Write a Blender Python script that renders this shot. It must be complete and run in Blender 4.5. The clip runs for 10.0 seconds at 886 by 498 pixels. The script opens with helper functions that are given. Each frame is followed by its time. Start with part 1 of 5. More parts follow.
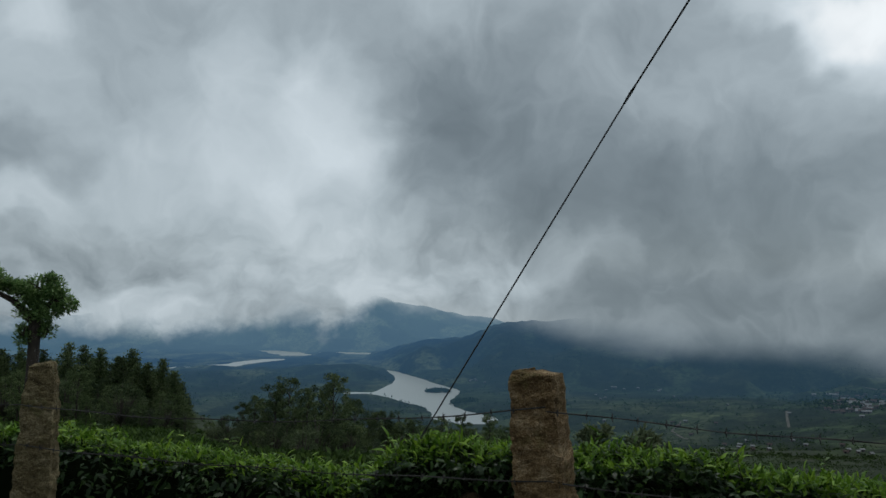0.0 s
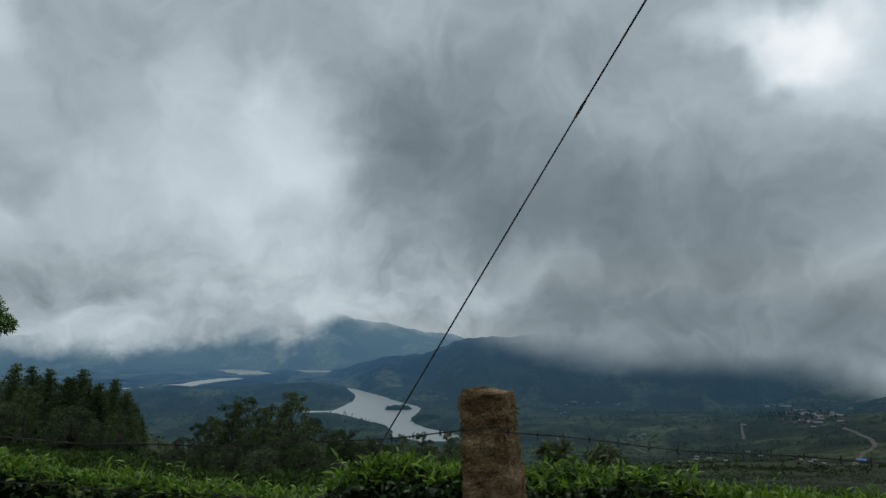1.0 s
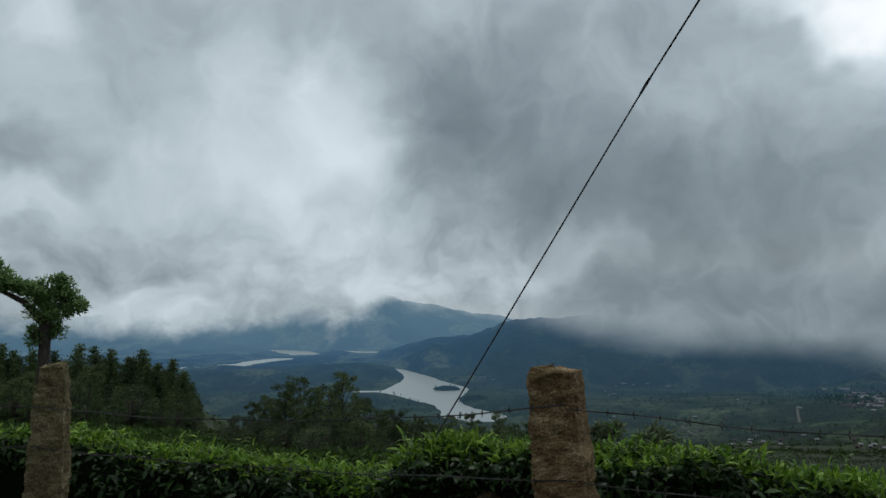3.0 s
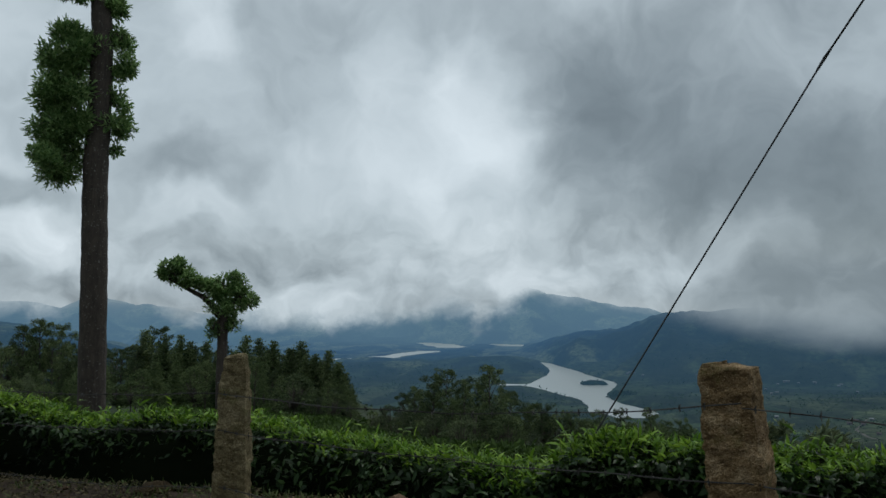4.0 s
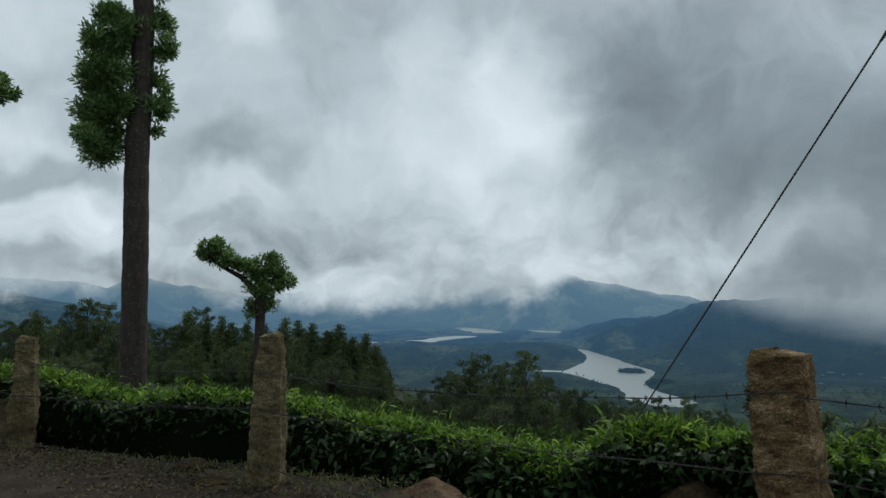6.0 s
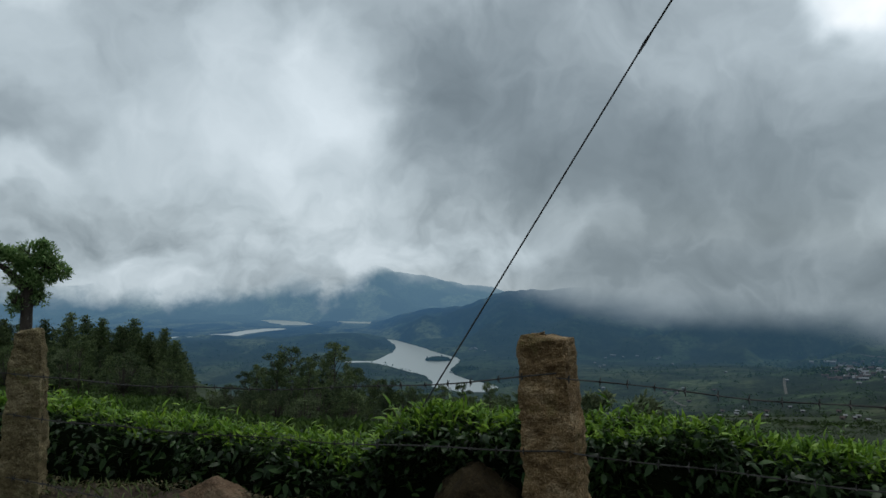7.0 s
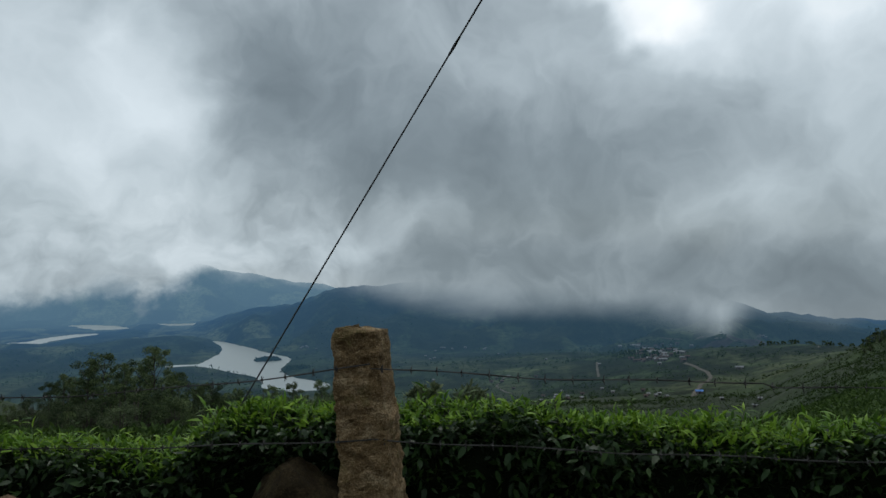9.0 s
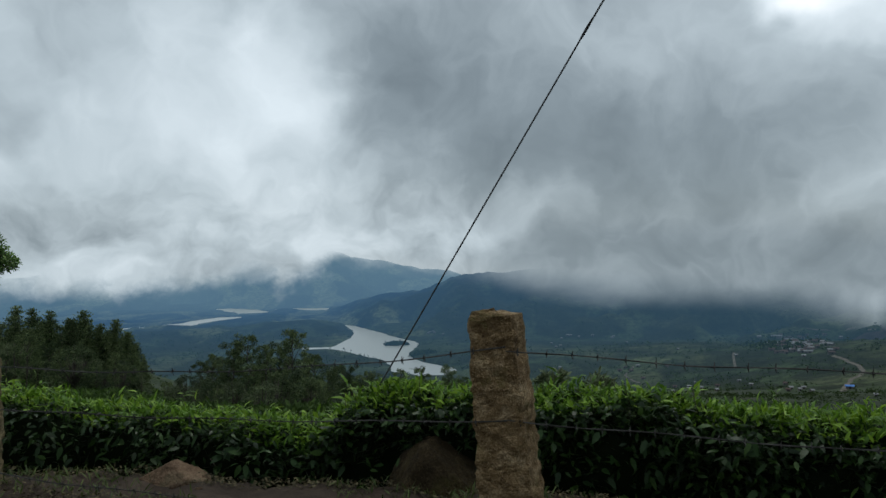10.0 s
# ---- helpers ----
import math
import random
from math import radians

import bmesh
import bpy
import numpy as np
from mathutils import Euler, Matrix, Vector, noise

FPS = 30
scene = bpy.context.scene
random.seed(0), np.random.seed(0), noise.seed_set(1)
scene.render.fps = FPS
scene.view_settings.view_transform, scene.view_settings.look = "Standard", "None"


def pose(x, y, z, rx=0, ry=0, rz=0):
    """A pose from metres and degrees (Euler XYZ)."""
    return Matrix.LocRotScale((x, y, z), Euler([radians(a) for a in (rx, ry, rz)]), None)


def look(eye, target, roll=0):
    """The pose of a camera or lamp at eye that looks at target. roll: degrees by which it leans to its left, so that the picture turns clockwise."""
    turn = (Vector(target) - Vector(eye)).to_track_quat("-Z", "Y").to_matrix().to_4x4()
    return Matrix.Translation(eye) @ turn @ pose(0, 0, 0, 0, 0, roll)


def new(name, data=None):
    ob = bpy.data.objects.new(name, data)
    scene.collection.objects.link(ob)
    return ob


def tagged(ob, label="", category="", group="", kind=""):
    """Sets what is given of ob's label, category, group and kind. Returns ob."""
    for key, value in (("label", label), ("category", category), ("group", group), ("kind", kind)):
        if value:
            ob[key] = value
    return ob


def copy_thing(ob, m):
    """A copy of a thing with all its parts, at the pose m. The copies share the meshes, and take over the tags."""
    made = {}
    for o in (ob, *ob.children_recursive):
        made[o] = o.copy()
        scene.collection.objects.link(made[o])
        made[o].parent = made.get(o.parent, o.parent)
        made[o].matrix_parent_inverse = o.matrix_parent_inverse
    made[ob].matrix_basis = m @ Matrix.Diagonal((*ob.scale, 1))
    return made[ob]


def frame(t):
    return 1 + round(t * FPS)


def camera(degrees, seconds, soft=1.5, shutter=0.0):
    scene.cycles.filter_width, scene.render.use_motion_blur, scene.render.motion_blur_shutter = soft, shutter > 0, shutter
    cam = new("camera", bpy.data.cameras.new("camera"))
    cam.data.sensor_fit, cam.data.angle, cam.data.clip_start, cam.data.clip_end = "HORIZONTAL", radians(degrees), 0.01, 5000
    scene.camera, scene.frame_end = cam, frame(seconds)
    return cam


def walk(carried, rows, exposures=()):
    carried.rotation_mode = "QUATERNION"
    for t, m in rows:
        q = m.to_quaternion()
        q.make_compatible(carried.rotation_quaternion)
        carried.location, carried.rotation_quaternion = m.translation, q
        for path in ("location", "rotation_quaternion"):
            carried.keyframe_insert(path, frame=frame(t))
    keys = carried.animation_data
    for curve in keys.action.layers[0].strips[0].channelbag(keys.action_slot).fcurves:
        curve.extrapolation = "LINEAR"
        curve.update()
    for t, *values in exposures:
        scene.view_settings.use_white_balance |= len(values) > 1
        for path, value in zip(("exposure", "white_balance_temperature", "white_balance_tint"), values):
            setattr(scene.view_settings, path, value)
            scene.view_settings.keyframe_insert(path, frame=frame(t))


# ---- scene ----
# camera: seconds, place relative to the first eye, yaw, pitch, roll
EYE = 1.2
cam = camera(62.76, 10.0)
ROWS = [
    (0.0, 0.000, 0.000, -0.000, 0.00, 5.00, -0.17),
    (0.5, 0.021, 0.049, 0.005, -0.62, 5.80, 0.08),
    (1.0, 0.054, 0.085, 0.002, -3.08, 6.29, 0.30),
    (1.5, 0.066, 0.108, -0.003, -5.25, 6.09, 0.45),
    (2.0, 0.046, 0.112, -0.008, -5.58, 5.84, 0.54),
    (2.2, 0.036, 0.108, -0.009, -5.61, 5.69, 0.54),
    (3.3, -0.056, 0.052, -0.002, 4.50, 4.63, 0.49),
    (3.5, -0.068, 0.051, 0.003, 6.92, 4.56, 0.66),
    (4.0, -0.105, 0.054, -0.002, 11.93, 4.42, 0.55),
    (4.5, -0.138, 0.057, -0.006, 17.27, 4.27, 0.11),
    (5.0, -0.185, 0.088, -0.014, 20.60, 4.16, -0.23),
    (5.2, -0.186, 0.096, -0.018, 21.06, 4.10, -0.12),
    (6.3, -0.085, 0.160, -0.026, 10.43, 2.85, -0.20),
    (6.5, -0.062, 0.175, -0.028, 7.31, 2.67, -0.15),
    (7.0, -0.016, 0.190, -0.031, 0.01, 2.59, 0.01),
    (7.5, 0.040, 0.209, -0.039, -8.88, 2.54, 0.36),
    (8.0, 0.120, 0.227, -0.039, -17.96, 2.39, 0.53),
    (8.5, 0.128, 0.194, -0.043, -20.59, 2.23, 0.67),
    (9.0, 0.047, 0.128, -0.042, -13.23, 2.15, 1.16),
    (9.5, 0.014, 0.094, -0.054, -9.36, 1.52, 1.06),
    (10.0, 0.001, 0.088, -0.049, -3.39, 1.30, 1.20),
]
EXPOSURES = [(0.0, -0.12), (2.0, -0.12), (3.5, 0.08), (5.0, 0.10), (6.5, 0.16), (7.5, 0.05), (8.5, 0.05), (10.0, 0.20)]
walk(cam, [(t, pose(x, y, EYE + z, 90 + pitch, roll, yaw)) for t, x, y, z, yaw, pitch, roll in ROWS], EXPOSURES)


# ---------- node helpers ----------
class Nodes:
    """Short hand for building node trees."""

    def __init__(self, tree):
        self.t = tree
        tree.nodes.clear()

    def n(self, kind, operation="", use_clamp=False, interpolation_type="", data_type="", attribute_name=""):
        node = self.t.nodes.new(kind)
        if operation:
            node.operation = operation
        if use_clamp:
            node.use_clamp = True
        if interpolation_type:
            node.interpolation_type = interpolation_type
        if data_type:
            node.data_type = data_type
        if attribute_name:
            node.attribute_name = attribute_name
        return node

    def put(self, sock, v):
        if isinstance(v, bpy.types.NodeSocket):
            self.t.links.new(v, sock)
        else:
            sock.default_value = v

    def m(self, op, a, b=0.0, c=0.0, clamp=False):
        node = self.n("ShaderNodeMath", operation=op, use_clamp=clamp)
        for i, v in enumerate((a, b, c)):
            self.put(node.inputs[i], v)
        return node.outputs[0]

    def v(self, op, a, b=(0, 0, 0)):
        node = self.n("ShaderNodeVectorMath", operation=op)
        self.put(node.inputs[0], a)
        self.put(node.inputs[1], b)
        return node.outputs["Value"] if op in ("LENGTH", "DOT_PRODUCT") else node.outputs[0]

    def noise(self, vec, scale, detail=4.0, rough=0.55, distortion=0.0, color=False):
        node = self.n("ShaderNodeTexNoise")
        self.put(node.inputs["Vector"], vec)
        node.inputs["Scale"].default_value = scale
        node.inputs["Detail"].default_value = detail
        node.inputs["Roughness"].default_value = rough
        node.inputs["Distortion"].default_value = distortion
        return node.outputs["Color" if color else "Fac"]

    def remap(self, x, a, b, lo=0.0, hi=1.0, smooth=True):
        node = self.n("ShaderNodeMapRange", interpolation_type="SMOOTHSTEP" if smooth else "LINEAR")
        for i, v in enumerate((x, a, b, lo, hi)):
            self.put(node.inputs[i], v)
        return node.outputs[0]

    def mix(self, f, a, b):
        node = self.n("ShaderNodeMix", data_type="RGBA")
        self.put(node.inputs[0], f)
        self.put(node.inputs[6], (*a, 1) if isinstance(a, tuple) and len(a) == 3 else a)
        self.put(node.inputs[7], (*b, 1) if isinstance(b, tuple) and len(b) == 3 else b)
        return node.outputs[2]

    def ramp(self, f, stops):
        node = self.n("ShaderNodeValToRGB")
        els = node.color_ramp.elements
        while len(els) < len(stops):
            els.new(0.5)
        for e, (p, c) in zip(els, stops):
            e.position, e.color = p, (*c, 1)
        self.put(node.inputs[0], f)
        return node.outputs[0]


# ---------- sky ----------
# soft brighter and darker masses of the overcast: azimuth, elevation, width, height, gain
BRIGHT = [
    (-14, 15, 6, 5, 0.15), (-9, 16, 3, 4, 0.10), (-11, 8, 6, 4, 0.12), (-22, 10, 5, 3, 0.10), (-31, 21, 2.5, 3, 0.14), (-31, 7, 3, 1.2, 0.10),
    (-23, 1.2, 4, 1.2, 0.10), (-6, 2.3, 4, 1.5, 0.10), (3, 3.2, 5, 1.6, 0.06), (10, 5, 3, 2.2, 0.07), (29, 20, 3.2, 2.0, 0.30), (25.5, 21.5, 2.5, 1.5, 0.18),
    (33.5, 16.5, 3, 1.5, 0.14), (38, 20, 7, 4, 0.13), (40, 21, 10, 3, 0.14), (46.5, 18, 5, 3, 0.08), (48, 13, 8, 5, 0.10), (31, 20, 3, 2.5, 0.13), (-50, 20, 6, 4, 0.09), (-47, 10.6, 4, 1.4, 0.10), (-43, 4.8, 6, 1.6, 0.18), (-45, 16, 12, 9, 0.08),
]
DARK = [
    (-22, 19.5, 5, 3.2, -0.03), (-30, 10.2, 3.4, 1.5, -0.08), (-25, 4.3, 4, 1.8, -0.07), (-2.5, 16.5, 3.5, 6, -0.08), (3.5, 13.5, 6.5, 7, -0.13), (20, 8, 10, 5, -0.18), (15, 1.5, 9, 1.6, -0.06),
    (14, 18, 6, 4, -0.04), (32, 9.5, 7, 3, -0.04), (37, 2, 9, 2.2, -0.05), (-43, 13, 4, 2.5, -0.06), (-44, 8, 5, 1.3, -0.12), (-40, 1, 5, 1.0, -0.08), (27, -1.2, 15, 3.0, -0.15), (49, -2.4, 11, 2.6, -0.12), (10, 9, 7, 5, -0.05),
]


def overcast(nd, way):
    """Colour of the cloud cover along the direction way."""
    half = (0.5, 0.5, 0.5)
    warp = nd.v("SUBTRACT", nd.noise(way, 5.5, 3, 0.5, color=True), half)
    fine = nd.v("SUBTRACT", nd.noise(way, 14.0, 4, 0.52, color=True), half)
    bent = nd.v("ADD", nd.v("ADD", way, nd.v("MULTIPLY", warp, (0.17, 0.17, 0.17))), nd.v("MULTIPLY", fine, (0.065, 0.065, 0.065)))
    bent = nd.v("NORMALIZE", bent)
    sep = nd.n("ShaderNodeSeparateXYZ")
    nd.put(sep.inputs[0], bent)
    az = nd.m("MULTIPLY", nd.m("ARCTAN2", sep.outputs[0], sep.outputs[1]), 57.2958)
    el = nd.m("MULTIPLY", nd.m("ARCSINE", sep.outputs[2]), 57.2958)
    lumps = nd.m("SUBTRACT", nd.noise(bent, 7.0, 3, 0.5), 0.5)
    curl = nd.m("SUBTRACT", 0.17, nd.m("ABSOLUTE", nd.m("SUBTRACT", nd.noise(bent, 11.0, 4, 0.55), 0.5)))
    total = nd.m("ADD", 0.43, nd.m("ADD", nd.m("MULTIPLY", lumps, 0.30), nd.m("MULTIPLY", curl, 0.26)))
    for a, e, w, h, gain in BRIGHT + DARK:
        dx = nd.m("DIVIDE", nd.m("SUBTRACT", az, a), w)
        dy = nd.m("DIVIDE", nd.m("SUBTRACT", el, e), h)
        r2 = nd.m("ADD", nd.m("MULTIPLY", dx, dx), nd.m("MULTIPLY", dy, dy))
        # flat-topped, so that the masses have an edge
        total = nd.m("ADD", total, nd.m("MULTIPLY", nd.m("EXPONENT", nd.m("MULTIPLY", nd.m("MULTIPLY", r2, r2), -0.45)), gain))
    # small billows low down
    low = nd.m("MULTIPLY", nd.remap(el, 11, 3), nd.remap(az, 14, 2, 0.12, 1.0))
    puff = nd.m("SUBTRACT", nd.noise(nd.v("MULTIPLY", bent, (1, 1, 1.5)), 19.0, 5, 0.5), 0.5)
    total = nd.m("ADD", total, nd.m("MULTIPLY", nd.m("MULTIPLY", puff, low), 0.40))
    # overcast skies are brighter towards the zenith
    total = nd.m("ADD", total, nd.remap(el, 26, 75, 0.0, 0.35))
    tint = nd.ramp(total, [(0.12, (0.105, 0.135, 0.155)), (0.30, (0.205, 0.252, 0.282)), (0.52, (0.43, 0.505, 0.55)), (0.75, (0.66, 0.745, 0.80)), (1.0, (0.92, 0.97, 1.0))])
    bright = nd.m("MAXIMUM", total, 1.0)
    return tint, bright


SKY_GAIN = 1.0
SUN_EL, SUN_AZ = 58.0, 20.0
world = bpy.data.worlds.new("world")
scene.world = world
world.use_nodes = True
nd = Nodes(world.node_tree)
way = nd.n("ShaderNodeTexCoord").outputs["Generated"]
cloud, bright = overcast(nd, way)
nishita = nd.n("ShaderNodeTexSky")
nishita.sky_type, nishita.sun_disc, nishita.sun_elevation, nishita.sun_rotation = "NISHITA", False, radians(SUN_EL), radians(SUN_AZ)
blue = nd.v("MULTIPLY", nishita.outputs[0], (0.1, 0.1, 0.1))
bg = nd.n("ShaderNodeBackground")
nd.put(bg.inputs[0], nd.mix(0.96, blue, cloud))
nd.put(bg.inputs[1], nd.m("MULTIPLY", bright, SKY_GAIN))
nd.t.links.new(bg.outputs[0], nd.n("ShaderNodeOutputWorld").inputs[0])

sun = new("sun", bpy.data.lights.new("sun", "SUN"))
sun.data.energy, sun.data.angle, sun.data.color = 0.7, radians(25), (1.0, 0.96, 0.9)
sun.matrix_world = look((0, 0, 0), (-math.sin(radians(SUN_AZ)) * math.cos(radians(SUN_EL)), -math.cos(radians(SUN_AZ)) * math.cos(radians(SUN_EL)), -math.sin(radians(SUN_EL))))


# ---------- materials ----------
def material(name):
    mat = bpy.data.materials.new(name)
    mat.use_nodes = True
    return mat, Nodes(mat.node_tree)


def finish(nd, color, rough=0.8, bump=None, strength=0.3, distance=0.02, metal=0.0, spec=0.5, glow=None, translucent=0.0):
    p = nd.n("ShaderNodeBsdfPrincipled")
    nd.put(p.inputs["Base Color"], (*color, 1) if isinstance(color, tuple) else color)
    nd.put(p.inputs["Roughness"], rough)
    nd.put(p.inputs["Metallic"], metal)
    nd.put(p.inputs["Specular IOR Level"], spec)
    if bump is not None:
        b = nd.n("ShaderNodeBump")
        b.inputs["Strength"].default_value, b.inputs["Distance"].default_value = strength, distance
        nd.put(b.inputs["Height"], bump)
        nd.t.links.new(b.outputs[0], p.inputs["Normal"])
    out = p.outputs[0]
    if translucent:
        tr = nd.n("ShaderNodeBsdfTranslucent")
        nd.put(tr.inputs[0], (*color, 1) if isinstance(color, tuple) else color)
        mx = nd.n("ShaderNodeMixShader")
        mx.inputs[0].default_value = translucent
        nd.t.links.new(out, mx.inputs[1])
        nd.t.links.new(tr.outputs[0], mx.inputs[2])
        out = mx.outputs[0]
    if glow is not None:
        mx = nd.n("ShaderNodeMixShader")
        em = nd.n("ShaderNodeEmission")
        nd.put(mx.inputs[0], glow[0])
        nd.put(em.inputs[0], glow[1])
        nd.t.links.new(out, mx.inputs[1])
        nd.t.links.new(em.outputs[0], mx.inputs[2])
        out = mx.outputs[0]
    nd.t.links.new(out, nd.n("ShaderNodeOutputMaterial").inputs[0])


def leaf_material(name, dark, mid, light, rough=0.45, translucent=0.25, spread=1.0, spec=0.25):
    mat, nd = material(name)
    isl = nd.n("ShaderNodeNewGeometry").outputs["Random Per Island"]
    pos = nd.n("ShaderNodeTexCoord").outputs["Object"]
    f = nd.m("ADD", nd.m("MULTIPLY", isl, 0.6), nd.m("MULTIPLY", nd.noise(pos, 3.0 * spread, 3), 0.4))
    finish(nd, nd.ramp(f, [(0.1, dark), (0.5, mid), (0.9, light)]), rough, spec=spec, translucent=translucent)
    return mat


def wood_leaf_material(name, dark, mid, light):
    """Leaves of the hillside woods: every tree has its own tone."""
    mat, nd = material(name)
    isl = nd.n("ShaderNodeNewGeometry").outputs["Random Per Island"]
    rnd = nd.n("ShaderNodeObjectInfo").outputs["Random"]
    pos = nd.n("ShaderNodeTexCoord").outputs["Object"]
    f = nd.m("ADD", nd.m("MULTIPLY", isl, 0.6), nd.m("MULTIPLY", nd.noise(pos, 0.5, 3), 0.4))
    col = nd.ramp(f, [(0.1, dark), (0.5, mid), (0.9, light)])
    tone = nd.ramp(rnd, [(0.0, (0.55, 0.62, 0.60)), (0.4, (0.95, 1.0, 0.9)), (0.7, (1.2, 1.28, 1.12)), (1.0, (1.55, 1.55, 1.40))])
    finish(nd, nd.v("MULTIPLY", col, tone), 0.8, spec=0.1, translucent=0.25)
    return mat


def bark_material(name, dark, light, scale=1.0):
    mat, nd = material(name)
    pos = nd.n("ShaderNodeTexCoord").outputs["Object"]
    long = nd.v("MULTIPLY", pos, (1, 1, 0.22))
    a = nd.noise(long, 28 * scale, 6, 0.65)
    b = nd.noise(pos, 9 * scale, 4)
    spots = nd.remap(nd.noise(pos, 45 * scale, 2), 0.64, 0.70)
    col = nd.ramp(nd.m("ADD", nd.m("MULTIPLY", a, 0.6), nd.m("MULTIPLY", b, 0.4)), [(0.3, dark), (0.7, light)])
    finish(nd, nd.mix(nd.m("MULTIPLY", spots, 0.5), col, (0.26, 0.27, 0.24)), 0.9, a, 0.7, 0.02)
    return mat


def stone_material(name, dark, mid, light, moss, scale=1.0):
    mat, nd = material(name)
    pos = nd.n("ShaderNodeTexCoord").outputs["Object"]
    grain = nd.noise(pos, 120 * scale, 3, 0.7)
    blot = nd.noise(pos, 9 * scale, 6, 0.65)
    col = nd.ramp(nd.m("ADD", nd.m("MULTIPLY", blot, 0.65), nd.m("MULTIPLY", grain, 0.35)), [(0.32, dark), (0.5, mid), (0.68, light)])
    green = nd.remap(nd.noise(pos, 5 * scale, 5, 0.7), 0.52, 0.68, 0.0, 0.8)
    h = nd.m("ADD", grain, nd.m("MULTIPLY", nd.noise(pos, 26 * scale, 5, 0.6), 2.0))
    vein = nd.remap(nd.m("ABSOLUTE", nd.m("SUBTRACT", nd.noise(nd.v("MULTIPLY", pos, (1, 1, 1.7)), 14 * scale, 4, 0.6), 0.5)), 0.0, 0.03, 0.45, 0.0)
    col = nd.mix(vein, col, tuple(c * 0.4 for c in dark))
    speck = nd.remap(nd.noise(pos, 210 * scale, 1), 0.62, 0.72, 0.0, 0.35)
    col = nd.mix(speck, col, tuple(min(1, c * 1.5) for c in light))
    finish(nd, nd.mix(green, col, moss), 0.95, h, 1.0, 0.02, spec=0.2)
    return mat


MAT = {}
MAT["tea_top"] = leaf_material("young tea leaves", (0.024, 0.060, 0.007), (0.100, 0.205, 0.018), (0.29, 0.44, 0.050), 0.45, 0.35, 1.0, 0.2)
# older leaves are darker anyway; the face's deep shade is coloured in too
MAT["tea_old_shaded"] = leaf_material("old tea leaves darkened for shade", (0.005, 0.013, 0.003), (0.013, 0.033, 0.007), (0.042, 0.085, 0.016), 0.42, 0.1, 1.0, 0.2)
# shade inside the hedge, put into a near-black colour
MAT["tea_shade"] = leaf_material("painted tea bush shade", (0.003, 0.005, 0.002), (0.006, 0.010, 0.004), (0.010, 0.015, 0.005), 0.9, 0.0, 1.0, 0.05)
MAT["fern_leaf"] = leaf_material("silver oak leaves", (0.060, 0.120, 0.045), (0.16, 0.265, 0.092), (0.33, 0.45, 0.18), 0.6, 0.45, 1.0, 0.12)
MAT["forest_leaf"] = wood_leaf_material("forest leaves", (0.016, 0.027, 0.014), (0.062, 0.084, 0.038), (0.155, 0.185, 0.090))
MAT["forest_leaf_pale"] = wood_leaf_material("greyish forest leaves", (0.03, 0.042, 0.024), (0.080, 0.098, 0.056), (0.16, 0.18, 0.105))
MAT["bark"] = bark_material("bark", (0.016, 0.012, 0.009), (0.072, 0.055, 0.042))
MAT["twig"] = bark_material("twig bark", (0.03, 0.022, 0.015), (0.09, 0.07, 0.05), 2.0)
MAT["granite"] = stone_material("weathered granite", (0.062, 0.038, 0.018), (0.235, 0.150, 0.070), (0.56, 0.42, 0.25), (0.140, 0.120, 0.038))
MAT["granite_olive"] = stone_material("olive weathered granite", (0.058, 0.046, 0.023), (0.190, 0.148, 0.074), (0.44, 0.37, 0.22), (0.125, 0.125, 0.045))
MAT["rock"] = stone_material("mossy rock", (0.014, 0.009, 0.004), (0.040, 0.027, 0.012), (0.11, 0.082, 0.040), (0.062, 0.054, 0.016), 0.7)
MAT["moss_rock"] = stone_material("moss-covered rock", (0.026, 0.021, 0.011), (0.058, 0.048, 0.022), (0.11, 0.095, 0.046), (0.085, 0.088, 0.020), 0.6)
MAT["pale_rock"] = stone_material("brown stone", (0.080, 0.048, 0.028), (0.165, 0.105, 0.064), (0.30, 0.21, 0.135), (0.09, 0.075, 0.04), 0.8)


def simple(name, color, rough=0.5, metal=0.0, scale=30.0, var=0.25):
    mat, nd = material(name)
    pos = nd.n("ShaderNodeTexCoord").outputs["Object"]
    k = nd.noise(pos, scale, 4)
    lo = tuple(c * (1 - var) for c in color)
    hi = tuple(min(1, c * (1 + var)) for c in color)
    finish(nd, nd.mix(k, lo, hi), rough, k, 0.2, 0.004, metal)
    return mat


MAT["wire"] = simple("rusty galvanised wire", (0.030, 0.027, 0.024), 0.65, 0.1, 60)
MAT["cable"] = simple("dark steel cable", (0.05, 0.052, 0.054), 0.6, 0.2, 12)


